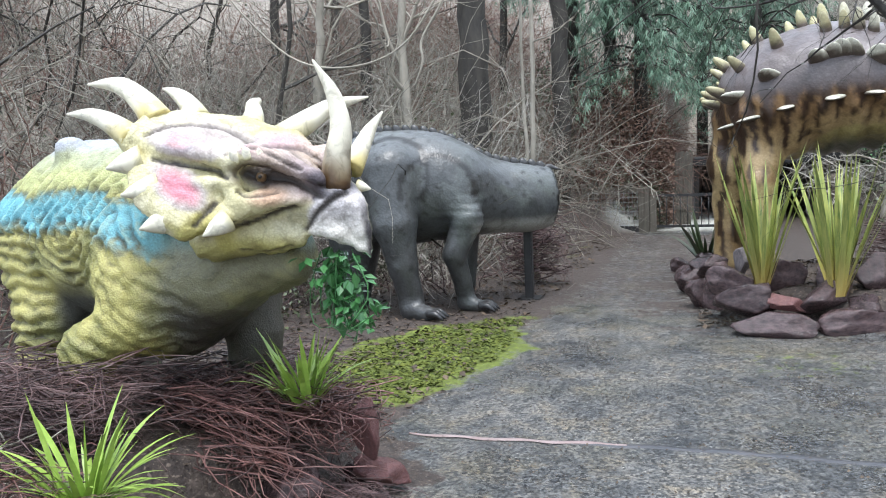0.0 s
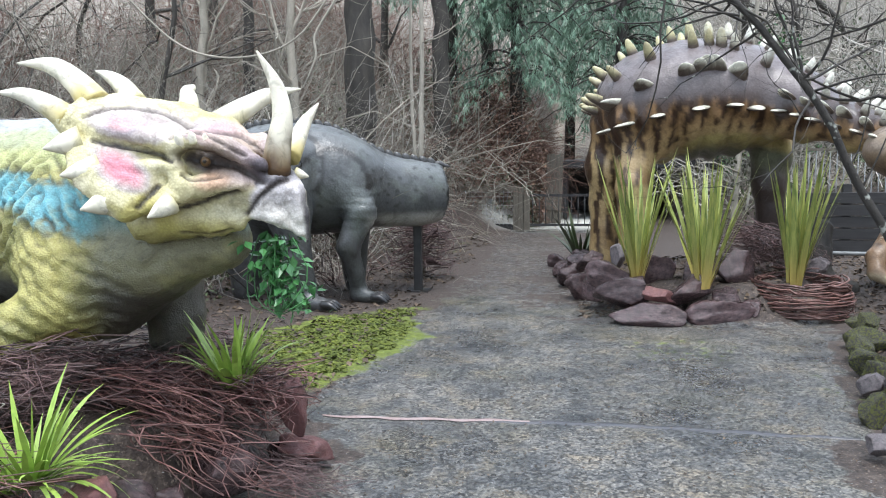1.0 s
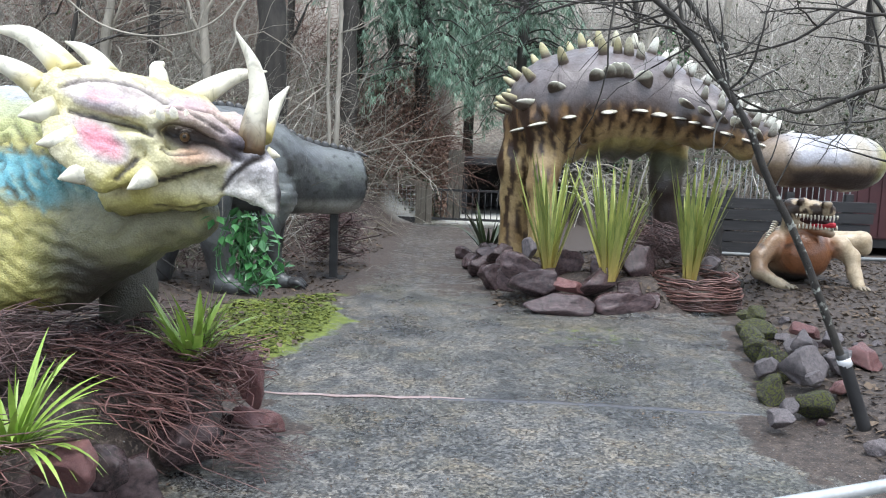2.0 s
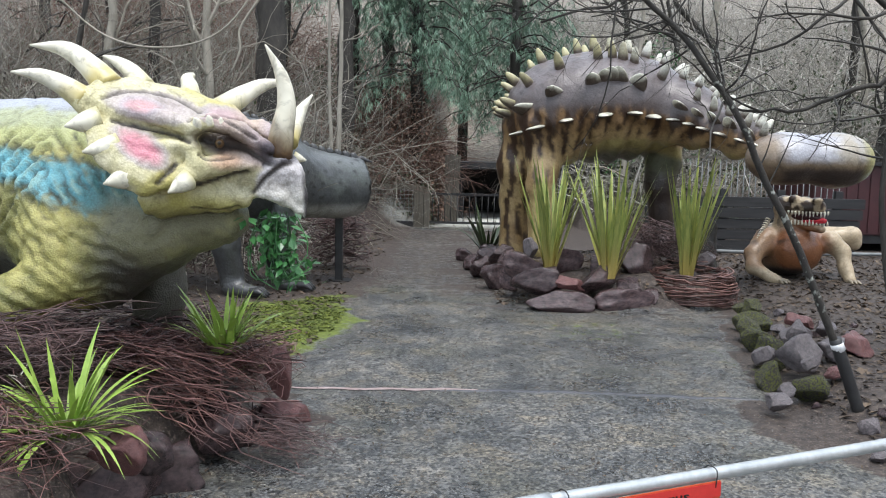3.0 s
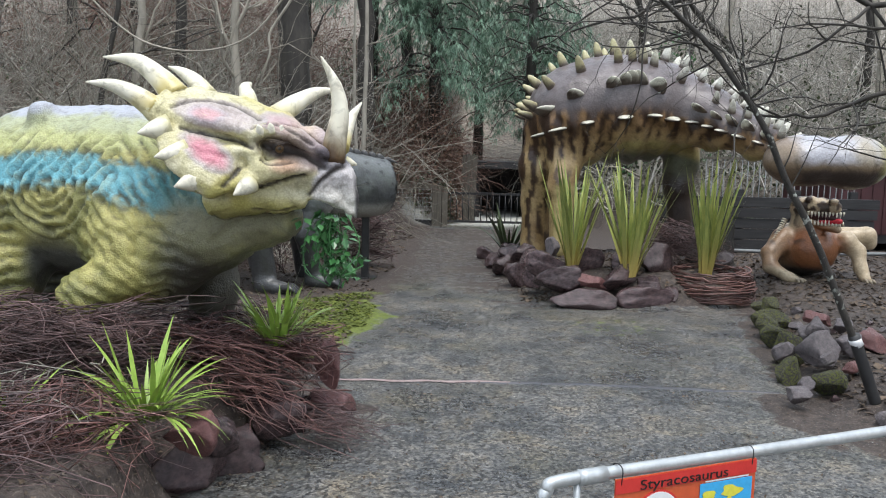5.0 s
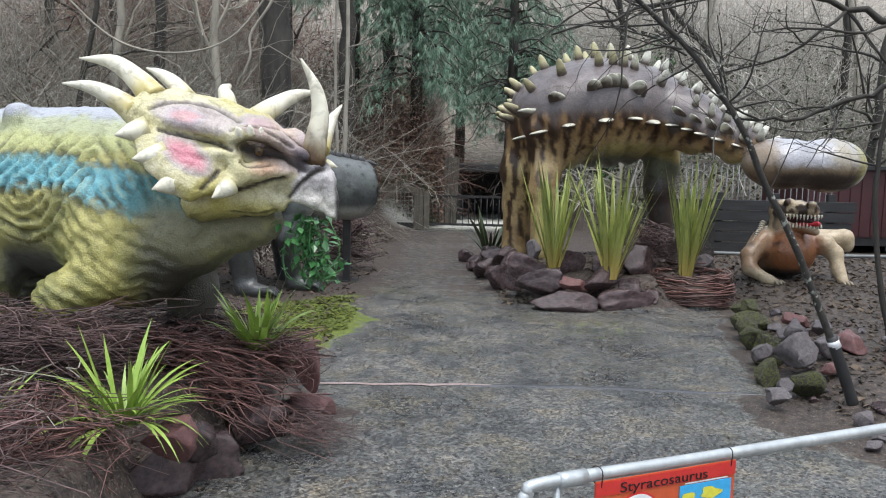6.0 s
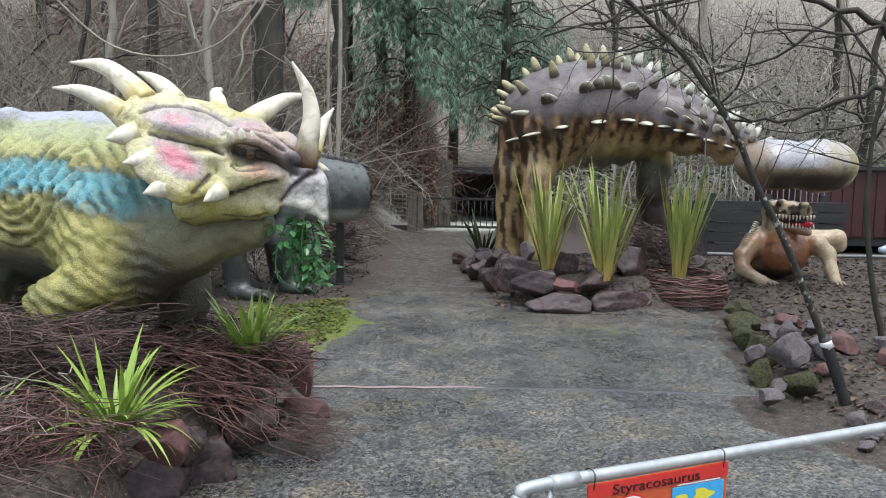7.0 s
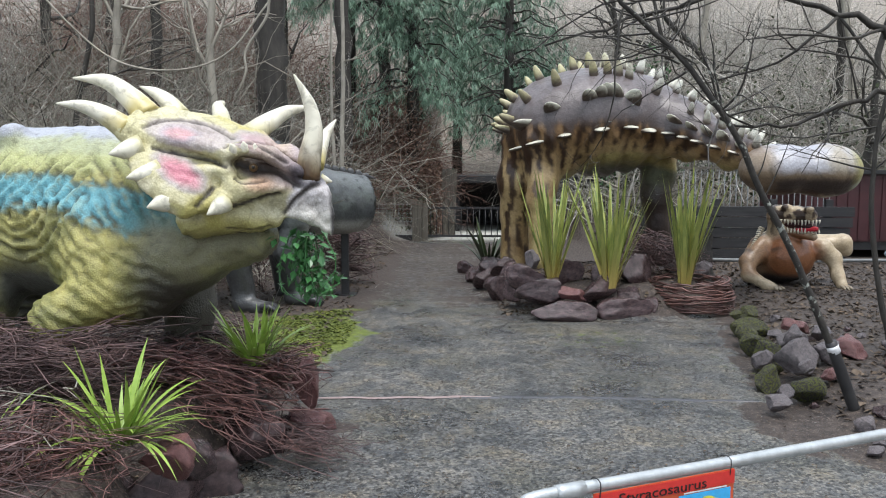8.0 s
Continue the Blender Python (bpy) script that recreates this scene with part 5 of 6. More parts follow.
def build_mouthful():
    r = random.Random(11)
    root = thing("ivy_bunch", None, Matrix.Translation((-0.765, 4.34, 1.20)), "bunch of glossy green ivy hanging from the mouth", "plant")
    pts = []
    for _ in range(300):
        t = r.random()
        pts.append(np.array([r.gauss(0.02, 0.06) + 0.05 * t, r.gauss(0, 0.05), 0.03 - 0.29 * t + r.gauss(0, 0.025)]))
    part("leaves", leaf_cloud(pts, 0.058, IVY, r, 0.3), root)
    runs = []
    for i in range(14):
        x, y = r.gauss(0.03, 0.05), r.gauss(0, 0.05)
        k = curve_points([(x, y, 0.05), (x + r.gauss(0, 0.04), y, -0.12), (x + r.gauss(0.02, 0.06), y - 0.02, -0.27), (x + r.gauss(0.05, 0.05), y, r.uniform(-0.36, -0.2))], 9)
        runs.append((k, [0.003] * 9))
    v, f = tubes(runs, 4)
    part("stem", mesh_of("stem", v, f, [IVY]), root)


build_mouthful()


# ---- twig heaps ----
def heap(name, mat, n, start, end, arch, radius, seed, label, kind="stuff", wild=0.075, loops=0.0, lift=0.0):
    """Strands laid from one region to another, each over the mound."""
    r = random.Random(seed)
    runs = []
    for _ in range(n):
        a = np.array([r.uniform(*start[0]), r.uniform(*start[1]), r.uniform(*start[2])])
        b = np.array([r.uniform(*end[0]), r.uniform(*end[1]), r.uniform(*end[2])])
        u = r.uniform(0.0, 0.25)
        w = r.uniform(0.7, 1.15)
        a, b = lerp(a, b, u), lerp(a, b, w)
        m = (a + b) / 2 + np.array([r.gauss(0, wild), r.gauss(0, wild), arch * r.uniform(0.3, 1.2)])
        m2 = lerp(m, b, 0.5) + np.array([r.gauss(0, wild), r.gauss(0, wild), arch * 0.25 * r.random()])
        k = curve_points([a, lerp(a, m, 0.55) + np.array([r.gauss(0, wild), r.gauss(0, wild), arch * 0.4 * r.random()]), m, m2, b], 10, 0.004, r)
        k[:, 2] = np.maximum(k[:, 2], ground_height(k[:, 0], k[:, 1]) + 0.006)
        q = radius * r.uniform(0.6, 1.3)
        runs.append((k, np.linspace(q, q * 0.35, 10)))
    v, f = tubes(runs, 3)
    thing(name, mesh_of(name, v, f, [mat]), None, label, "twigs", kind=kind)


heap("twig_heap", TWIG, 250, ((-1.95, -1.35), (4.25, 4.9), (0.46, 0.64)), ((-1.30, -0.86), (4.15, 4.75), (0.28, 0.48)), 0.08, 0.0048, 1, "red-brown twig heap spilling over the bank", wild=0.08)
heap("twig_heap", TWIG, 46, ((-1.5, -1.05), (4.0, 4.5), (0.36, 0.48)), ((-1.05, -0.58), (3.9, 4.6), (0.02, 0.20)), 0.06, 0.0044, 18, "long red-brown twigs trailing over the stones", wild=0.07)
heap("twig_heap", TWIG, 170, ((-1.20, -0.95), (4.5, 4.85), (0.38, 0.54)), ((-1.0, -0.76), (4.4, 4.8), (0.22, 0.46)), 0.11, 0.0044, 2, "red-brown twig heap round the small yucca", wild=0.11)
heap("twig_heap", TWIG_DARK, 420, ((-2.7, -1.7), (3.7, 4.3), (0.45, 0.80)), ((-2.3, -1.45), (3.6, 4.2), (0.40, 0.72)), 0.12, 0.0036, 3, "dark purple-brown twig heap against the statue", wild=0.14)
heap("twig_heap", TWIG, 95, ((-2.2, -1.5), (3.0, 3.5), (0.35, 0.5)), ((-1.65, -1.25), (2.95, 3.45), (0.2, 0.42)), 0.18, 0.0040, 4, "loose looping twigs on the near bank", wild=0.16)
heap("twig_heap", TWIG_DARK, 210, ((-2.6, -1.9), (2.3, 3.5), (0.38, 0.60)), ((-2.0, -1.35), (2.4, 3.6), (0.28, 0.50)), 0.13, 0.0034, 14, "tangled dark twigs on the near bank", wild=0.18)
heap("twig_heap", BRUSH_GREY, 7, ((-2.3, -1.9), (3.1, 3.5), (0.42, 0.60)), ((-1.7, -1.45), (3.1, 3.6), (0.40, 0.62)), 0.12, 0.0045, 15, "pale dry stems among the dark twigs", wild=0.12)
heap("twig_heap", TWIG_DARK, 140, ((-1.9, -1.3), (11.0, 11.4), (0.0, 0.9)), ((-1.5, -0.9), (11.0, 11.4), (0.0, 0.8)), 0.10, 0.008, 16, "dark dead branches behind the grey statue", wild=0.14)
heap("twig_heap", TWIG_DARK, 120, ((-0.98, -0.72), (4.1, 4.5), (0.1, 0.25)), ((-0.7, -0.42), (4.25, 4.65), (0.005, 0.05)), 0.03, 0.0022, 5, "thin twigs lying on the tarmac edge", wild=0.06)
heap("twig_heap", TWIG_DARK, 260, ((-2.4, -1.1), (4.3, 5.4), (0.35, 0.62)), ((-1.9, -1.0), (4.3, 5.4), (0.35, 0.6)), 0.06, 0.0035, 6, "dry twigs under the horned statue", wild=0.12)
heap("twig_heap", TWIG_DARK, 220, ((2.0, 2.5), (9.5, 10.2), (0.45, 0.9)), ((2.3, 3.2), (9.3, 10.2), (0.3, 0.6)), 0.06, 0.005, 7, "dead branches piled behind the flax", wild=0.1)


def basket():
    r = random.Random(5)
    root = thing("twig_basket", None, Matrix.Translation((2.70, 9.15, 0.03)), "woven red-brown twig nest round a flax clump", "basket")
    for i in range(110):
        h = r.random()
        rad = 0.27 + 0.14 * math.sin(math.pi * (0.25 + 0.6 * h)) + r.gauss(0, 0.015)
        a0 = r.uniform(0, 2 * math.pi)
        span = r.uniform(1.2, 3.4)
        tilt = r.gauss(0, 0.03)
        k = []
        for j in range(12):
            a = a0 + span * j / 11
            k.append((rad * 1.15 * math.cos(a), rad * math.sin(a), max(0.0, 0.34 * h + tilt * (j - 6) / 4 + r.gauss(0, 0.008))))
        v, f = tubes([(np.array(k), [0.0085 * r.uniform(0.6, 1.2)] * 11 + [0.003])], 4)
        part("twig", mesh_of("twig", v, f, [NEST_TWIG]), root)


basket()


# litter: chips, dead leaves and sticks on the soil
def litter(n, xr, yr, size, mat, seed, label, keep=None):
    r = random.Random(seed)
    spots = []
    while len(spots) < n:
        x, y = r.uniform(*xr), r.uniform(*yr)
        if not keep or keep(x, y):
            spots.append((x, y))
    xy = np.array(spots)
    heights = ground_height(xy[:, 0], xy[:, 1]) + 0.008
    v, f = [], []
    for (x, y), z in zip(spots, heights):
        a, q, w = r.uniform(0, 6.28), size * r.uniform(0.4, 1.5), r.uniform(0.25, 0.7)
        ca, sa, d2, s2 = math.cos(a) * q, math.sin(a) * q, r.gauss(0, 0.25) * q, r.gauss(0, 0.3) * q * w
        i = len(v)
        v += [(x - ca, y - sa, z - d2), (x + sa * w, y - ca * w, z - s2 + 0.3 * q), (x + ca, y + sa, z + d2), (x - sa * w, y + ca * w, z + s2 + 0.2 * q)]
        f += [(i, i + 1, i + 2), (i, i + 2, i + 3)]
    thing("leaf_litter", mesh_of("leaf_litter", np.array(v), f, [mat], shade=False), None, label, "litter", kind="stuff")


LITTER = stained("dead_leaves", (0.05, 0.032, 0.02), (0.20, 0.14, 0.09), 3, (0.5, 0.9), 0.0, random_tint=0.7, island=True)
CHIPS = stained("pale_stone_chips", (0.12, 0.12, 0.12), (0.40, 0.39, 0.37), 3, (0.3, 0.6), 0.0, random_tint=0.8, island=True)
MOSS = stained("moss_tufts", (0.06, 0.085, 0.014), (0.21, 0.24, 0.036), 5, (0.9, 1.0), 0.0, random_tint=0.5, island=True)
litter(9000, (2.3, 7), (4.6, 13), 0.03, LITTER, 1, "brown bark chips and dead leaves on soil", lambda x, y: x > np.interp(y, [4.6, 5.7, 6.5, 7.9, 9.2, 13], [2.5, 2.5, 2.6, 2.95, 3.2, 3.2]))
litter(6000, (-5, -0.9), (5.5, 17), 0.03, LITTER, 2, "brown dead leaves along the muddy verge", lambda x, y: x < -1.05 + 0.1 * math.sin(y * 3))
litter(9000, (-1.4, 2.8), (3.2, 13), 0.008, LITTER, 3, "specks of leaf litter on the wet tarmac")
litter(5000, (-1.4, 2.6), (3.2, 11), 0.006, CHIPS, 13, "pale stone chips pressed into the tarmac")
litter(2600, (-3.2, -1.0), (2.2, 5.5), 0.013, LITTER, 9, "dark leaf mulch on the twig-covered bank")
litter(3000, (0.6, 3.2), (8.8, 12), 0.028, LITTER, 6, "dark leaf mulch in the rock bed")
litter(5000, (-2.3, -0.9), (5.6, 9.2), 0.02, MOSS, 4, "bright yellow-green moss beside the path", lambda x, y: math.hypot((x + 1.55 + 0.16 * (7.4 - y)) / 0.72, (y - 7.3) / 1.8) < 0.9 + 0.2 * math.sin(7 * x + 5 * y) * math.sin(9 * y))

# ---- barrier with its sign ----
ORANGE = stained("orange_red_print", (0.62, 0.10, 0.035), (0.68, 0.13, 0.05), 3, (0.25, 0.35), 0.05, 0.001)
RED_PRINT = stained("red_print", (0.60, 0.035, 0.03), (0.64, 0.05, 0.04), 3, (0.25, 0.35), 0.05, 0.001)
BLUE_PRINT = stained("blue_print", (0.05, 0.40, 0.75), (0.08, 0.46, 0.80), 3, (0.25, 0.35), 0.0)
YELLOW_PRINT = stained("yellow_print", (0.75, 0.68, 0.06), (0.72, 0.70, 0.12), 3, (0.25, 0.35), 0.0)
WHITE_PRINT = stained("white_print", (0.78, 0.78, 0.78), (0.82, 0.82, 0.82), 3, (0.25, 0.35), 0.0)
BLACK_PRINT = stained("black_print", (0.012, 0.01, 0.01), (0.02, 0.018, 0.018), 3, (0.3, 0.4), 0.0)


def tube_mesh(name, keys, radius, mat, n=24, sides=12):
    pts = curve_points(keys, n) if n else np.array(keys, float)
    v, f = tubes([(pts, [radius] * len(pts))], sides)
    return mesh_of(name, v, f, [mat])


def build_barrier():
    """Local x runs along the rail."""
    ang = math.degrees(math.atan2(2.877 - 2.282, 1.583 - 0.268))
    root = thing("crowd_barrier", None, pose(0.268, 2.282, 0, 0, 0, ang), "galvanised steel crowd barrier beside the path", "barrier")
    part("rail", tube_mesh("rail", [(-0.055, 0, 0.0), (-0.055, 0, 0.3), (-0.055, 0, 0.58), (-0.04, 0, 0.635), (0.02, 0, 0.66), (0.5, 0, 0.66), (1.2, 0, 0.66), (1.9, 0, 0.66), (1.96, 0, 0.635), (1.975, 0, 0.58), (1.975, 0, 0.0)], 0.019, METAL, 80), root)
    part("sleeve", tube_mesh("sleeve", [(0.06, 0, 0.66), (0.10, 0, 0.66), (0.155, 0, 0.66)], 0.024, METAL, 4), root, "steel joint sleeve")
    part("rail", tube_mesh("rail", [(-0.055, 0, 0.36), (0.9, 0, 0.36), (1.975, 0, 0.36)], 0.014, METAL, 8), root)
    part("rail", tube_mesh("rail", [(-0.055, 0, 0.14), (0.9, 0, 0.14), (1.975, 0, 0.14)], 0.014, METAL, 8), root)
    part("upright", tube_mesh("upright", [(0.06, 0, 0.14), (0.06, 0, 0.4), (0.06, 0, 0.655)], 0.011, METAL, 4), root)
    for k in range(1, 14):
        part("upright", tube_mesh("upright", [(0.06 + 0.14 * k, 0, 0.14), (0.06 + 0.14 * k, 0, 0.36)], 0.007, METAL, 3, 8), root)
    for x in (-0.055, 1.975):
        part("foot", tube_mesh("foot", [(x, -0.25, 0.012), (x, 0, 0.02), (x, 0.25, 0.012)], 0.014, METAL, 6), root)
    board = thing("information_sign", None, pose(0.268, 2.282, 0, 0, 0, ang) @ Matrix.Translation((0.175, -0.026, 0)), "orange-red printed dinosaur sign tied to a barrier", "sign")

    def panel(name, x0, x1, z0, z1, y, mat, label="", thick=0.003):
        bm = bmesh.new()
        box_bm(bm, (x0, y - thick, z0), (x1, y, z1), 0.0008)
        return part(name, bm_mesh(name, bm, [mat]), board, label)

    panel("board", 0, 0.53, 0.36, 0.648, 0.006, ORANGE)
    panel("banner", 0.0, 0.53, 0.602, 0.645, 0.0015, RED_PRINT, "red title strip", 0.002)
    panel("map", 0.31, 0.515, 0.46, 0.592, 0.0015, BLUE_PRINT, "blue and yellow world map", 0.002)
    for i, (x, z, a, b) in enumerate(((0.345, 0.525, 0.022, 0.026), (0.37, 0.475, 0.012, 0.02), (0.43, 0.535, 0.04, 0.018), (0.425, 0.495, 0.016, 0.02), (0.48, 0.47, 0.014, 0.01))):
        bm = bmesh.new()
        vs = [bm.verts.new((x + a * math.cos(t) * (1 + 0.3 * math.sin(3 * t + i)), -0.0022, z + 0.022 + b * math.sin(t) * (1 + 0.25 * math.cos(2 * t + i)))) for t in np.linspace(0, 2 * math.pi, 18, endpoint=False)]
        bm.faces.new(vs)
        part("land", bm_mesh("land", bm, [YELLOW_PRINT]), board, "yellow land shape")
    for rad, y, mat, lab in ((0.085, 0.0015, RED_PRINT, "red ring"), (0.078, -0.0008, WHITE_PRINT, "white disc"), (0.05, -0.003, RED_PRINT, "red ring"), (0.044, -0.0052, WHITE_PRINT, "white disc")):
        bm = bmesh.new()
        bmesh.ops.create_cone(bm, cap_ends=True, segments=40, radius1=rad, radius2=rad, depth=0.002, matrix=Matrix.Translation((0.155, y, 0.512)) @ pose(0, 0, 0, 90))
        part("badge", bm_mesh("badge", bm, [mat]), board, lab)
    fc = bpy.data.curves.new("title", "FONT")
    fc.body, fc.size, fc.extrude, fc.align_x = "Styracosaurus", 0.052, 0.0008, "LEFT"
    tmp = new("title", fc)
    bpy.context.view_layer.update()
    me = bpy.data.meshes.new_from_object(tmp.evaluated_get(bpy.context.evaluated_depsgraph_get()))
    bpy.data.objects.remove(tmp)
    wide = max(v.co.x for v in me.vertices)
    me.materials.clear()
    me.materials.append(BLACK_PRINT)
    part("title", me, board, "black title lettering", Matrix.Translation((0.085, -0.0022, 0.606)) @ pose(0, 0, 0, 90) @ Matrix.Diagonal((0.33 / wide, 0.85, 1, 1)))
    panel("line", 0.33, 0.50, 0.5945, 0.599, 0.0012, WHITE_PRINT, "small unreadable white line", 0.001)
    for x in (0.02, 0.51):
        part("cable_tie", tube_mesh("cable_tie", [(x, 0.0, 0.63), (x, -0.002, 0.68), (x, 0.035, 0.684), (x, 0.05, 0.66), (x, 0.03, 0.63), (x, 0.006, 0.628)], 0.002, IRON, 16, 5), board, "black cable tie")


build_barrier()

stump = Clay().limb((3.05, 10.2, 0.1, 0.22), (3.1, 10.25, 0.5, 0.16), (3.2, 10.3, 0.75, 0.1), k=0.1).limb((3.1, 10.2, 0.2, 0.15), (3.45, 10.1, 0.12, 0.08), k=0.1).limb((3.0, 10.2, 0.2, 0.15), (2.75, 10.1, 0.35, 0.08), k=0.1)
v, f = stump.surface((2.4, 9.7, -0.1), (3.8, 10.8, 1.0), 0.03)
v = v + stump.normal(v) * (0.03 * grain(v, 9, 2))[:, None]
thing("tree_stump", mesh_of("tree_stump", v, f, [BARK]), None, "dark rotten stump behind the twig nest", "stump")


# ---- gate, fence and what lies behind ----
def boxes(name, parent, mat, lo, hi, bevel=0.006, label=""):
    bm = bmesh.new()
    box_bm(bm, lo, hi, bevel)
    return part(name, bm_mesh(name, bm, [mat]), parent, label)


PALE_IRON = stained("dull_grey_iron", (0.14, 0.15, 0.15), (0.26, 0.27, 0.27), 8, (0.5, 0.7), 0.0)


def build_gate():
    fence = thing("fence", None, pose(-0.55, 17.75, 0, 0, 0, 170), "weathered wooden fence with wire mesh beside the gate", "fence")
    boxes("post", fence, OLD_WOOD, (-0.02, -0.09, -0.05), (0.17, 0.09, 0.86))
    boxes("rail", fence, OLD_WOOD, (0.05, -0.03, 0.78), (3.4, 0.03, 0.88))
    boxes("base_board", fence, DARK_WOOD, (0.17, -0.04, -0.03), (3.4, 0.04, 0.12))
    for x in (1.1, 2.2, 3.3):
        boxes("post", fence, OLD_WOOD, (x, -0.04, -0.05), (x + 0.08, 0.035, 0.79))
    runs = []
    for i in range(36):
        x = 0.2 + i * 0.09
        runs.append(([(x, 0.05, 0.1), (x, 0.05, 0.45), (x, 0.05, 0.8)], [0.003] * 3))
    for i in range(8):
        z = 0.14 + i * 0.09
        runs.append(([(0.18, 0.052, z), (1.7, 0.052, z), (3.4, 0.052, z)], [0.003] * 3))
    v, f = tubes(runs, 4)
    tagged(part("wire_mesh", mesh_of("wire_mesh", v, f, [METAL]), fence), kind="stuff")
    gate = thing("gate", None, pose(-0.42, 17.8, 0), "low black barred metal gate across the path", "gate")
    boxes("post", gate, OLD_WOOD, (-0.10, -0.05, -0.05), (0.02, 0.05, 0.80))
    boxes("top_rail", gate, IRON, (0.02, -0.02, 0.68), (1.95, 0.02, 0.73), 0.004)
    boxes("bottom_rail", gate, IRON, (0.02, -0.02, 0.08), (1.95, 0.02, 0.13), 0.004)
    for i in range(15):
        x = 0.08 + i * 0.13
        part("bar", tube_mesh("bar", [(x, 0, 0.12), (x, 0, 0.69)], 0.010, IRON, 2, 6), gate)
    boxes("post", gate, IRON, (1.95, -0.05, -0.05), (2.05, 0.05, 0.9))
    shed = thing("shed", None, pose(0.22, 20.5, 0), "dark open-fronted timber shed behind the gate", "shed")
    boxes("back_wall", shed, DARK_WOOD, (0, 3.0, 0), (4.2, 3.1, 1.255))
    boxes("side_wall", shed, DARK_WOOD, (0, 0.0, 0), (0.1, 3.0, 1.255))
    boxes("side_wall", shed, DARK_WOOD, (4.1, 0.0, 0), (4.2, 3.0, 1.255))
    boxes("roof", shed, DARK_WOOD, (-0.1, -0.35, 1.26), (4.4, 3.3, 1.36))
    boxes("fascia", shed, DARK_WOOD, (-0.1, -0.42, 1.20), (4.4, -0.36, 1.36))
    door = thing("shed_door", None, pose(-0.16, 19.3, 0, 0, 2, 10), "grey weathered plank door standing open", "door")
    for i in range(4):
        boxes("plank", door, OLD_WOOD, (0.09 * i, 0, 0.0), (0.09 * i + 0.086, 0.035, 1.52 + 0.02 * (i % 2)))
    boxes("brace", door, OLD_WOOD, (0.0, -0.03, 1.05), (0.35, -0.003, 1.14))
    boxes("brace", door, OLD_WOOD, (0.0, -0.03, 0.3), (0.35, -0.003, 0.39))
    # right background
    rail = thing("railing", None, pose(4.0, 14.3, 0.14), "pale grey vertical bar railing behind the statue", "railing")
    boxes("rail", rail, OLD_WOOD, (0, -0.02, 1.42), (2.6, 0.02, 1.46), 0.004)
    boxes("rail", rail, METAL, (0, -0.02, 0.62), (2.6, 0.02, 0.66), 0.004)
    for i in range(26):
        part("bar", tube_mesh("bar", [(0.05 + 0.1 * i, 0, 0.0), (0.05 + 0.1 * i, 0, 1.42)], 0.008, PALE_IRON, 2, 6), rail)
    wall = thing("board_wall", None, pose(3.1, 13.3, 0.14), "dark wet timber boards stacked as low wall", "wall")
    for i in range(5):
        boxes("board", wall, DARK_WOOD, (0.02 * (i % 2), 0.01 * (i % 3), 0.17 * i), (3.3 + 0.03 * i, 0.09 + 0.01 * (i % 3), 0.17 * i + 0.155))
    for i in range(4):
        boxes("post", wall, DARK_WOOD, (0.3 + i * 0.9, 0.12, 0.0), (0.42 + i * 0.9, 0.22, 0.95))
    hut = thing("container", None, pose(6.35, 14.8, 0.14), "dark maroon painted metal cabin behind the statues", "cabin")
    maroon = stained("maroon_paint", (0.045, 0.012, 0.014), (0.075, 0.02, 0.022), 4, (0.4, 0.6), 0.1, 0.004)
    boxes("body", hut, maroon, (0, 0, 0.15), (2.6, 2.2, 1.35), 0.02)
    boxes("roof", hut, IRON, (-0.08, -0.1, 1.35), (2.7, 2.3, 1.42), 0.01)
    boxes("plinth", hut, IRON, (0.05, 0.05, 0.0), (2.55, 2.15, 0.15), 0.01)
    for i in range(12):
        boxes("rib", hut, maroon, (0.15 + 0.2 * i, -0.018, 0.2), (0.2 + 0.2 * i, -0.001, 1.3), 0.004)
    pipe = thing("ground_pipe", tube_mesh("ground_pipe", [(3.9, 12.6, 0.2), (5.2, 12.5, 0.2), (6.6, 12.6, 0.2), (8.2, 12.4, 0.2)], 0.028, PALE_IRON, 30, 8), None, "white plastic pipe lying on the soil", "pipe")
    hull_mat = stained("pale_blue_plastic", (0.36, 0.46, 0.54), (0.50, 0.58, 0.64), 3, (0.25, 0.4), 0.1, 0.004)
    for i, (x, y, z) in enumerate(((6.25, 11.3, 0.44), (6.35, 10.6, 0.30), (6.7, 11.6, 0.62))):
        hull = Clay().limb((x - 0.25, y, z, 0.05), (x + 0.1, y, z + 0.02, 0.13), (x + 1.6, y + 0.2, z + 0.03, 0.15), k=0.05)
        v, f = hull.surface((x - 0.5, y - 0.35, z - 0.3), (x + 1.9, y + 0.5, z + 0.35), 0.04)
        thing("boat_hull", mesh_of("boat_hull", v, f, [hull_mat]), None, "pale blue rounded plastic hull on the ground", "boat", "boat hulls")
    for i, (x, y) in enumerate(((6.3, 10.5), (6.4, 11.2), (7.2, 10.7), (7.3, 11.4))):
        rock(ROCKS, i, x, y, 0.14, 0.14, 0.14, 0.12, i * 31, "dark stone propping the hulls", "propping stones")


build_gate()


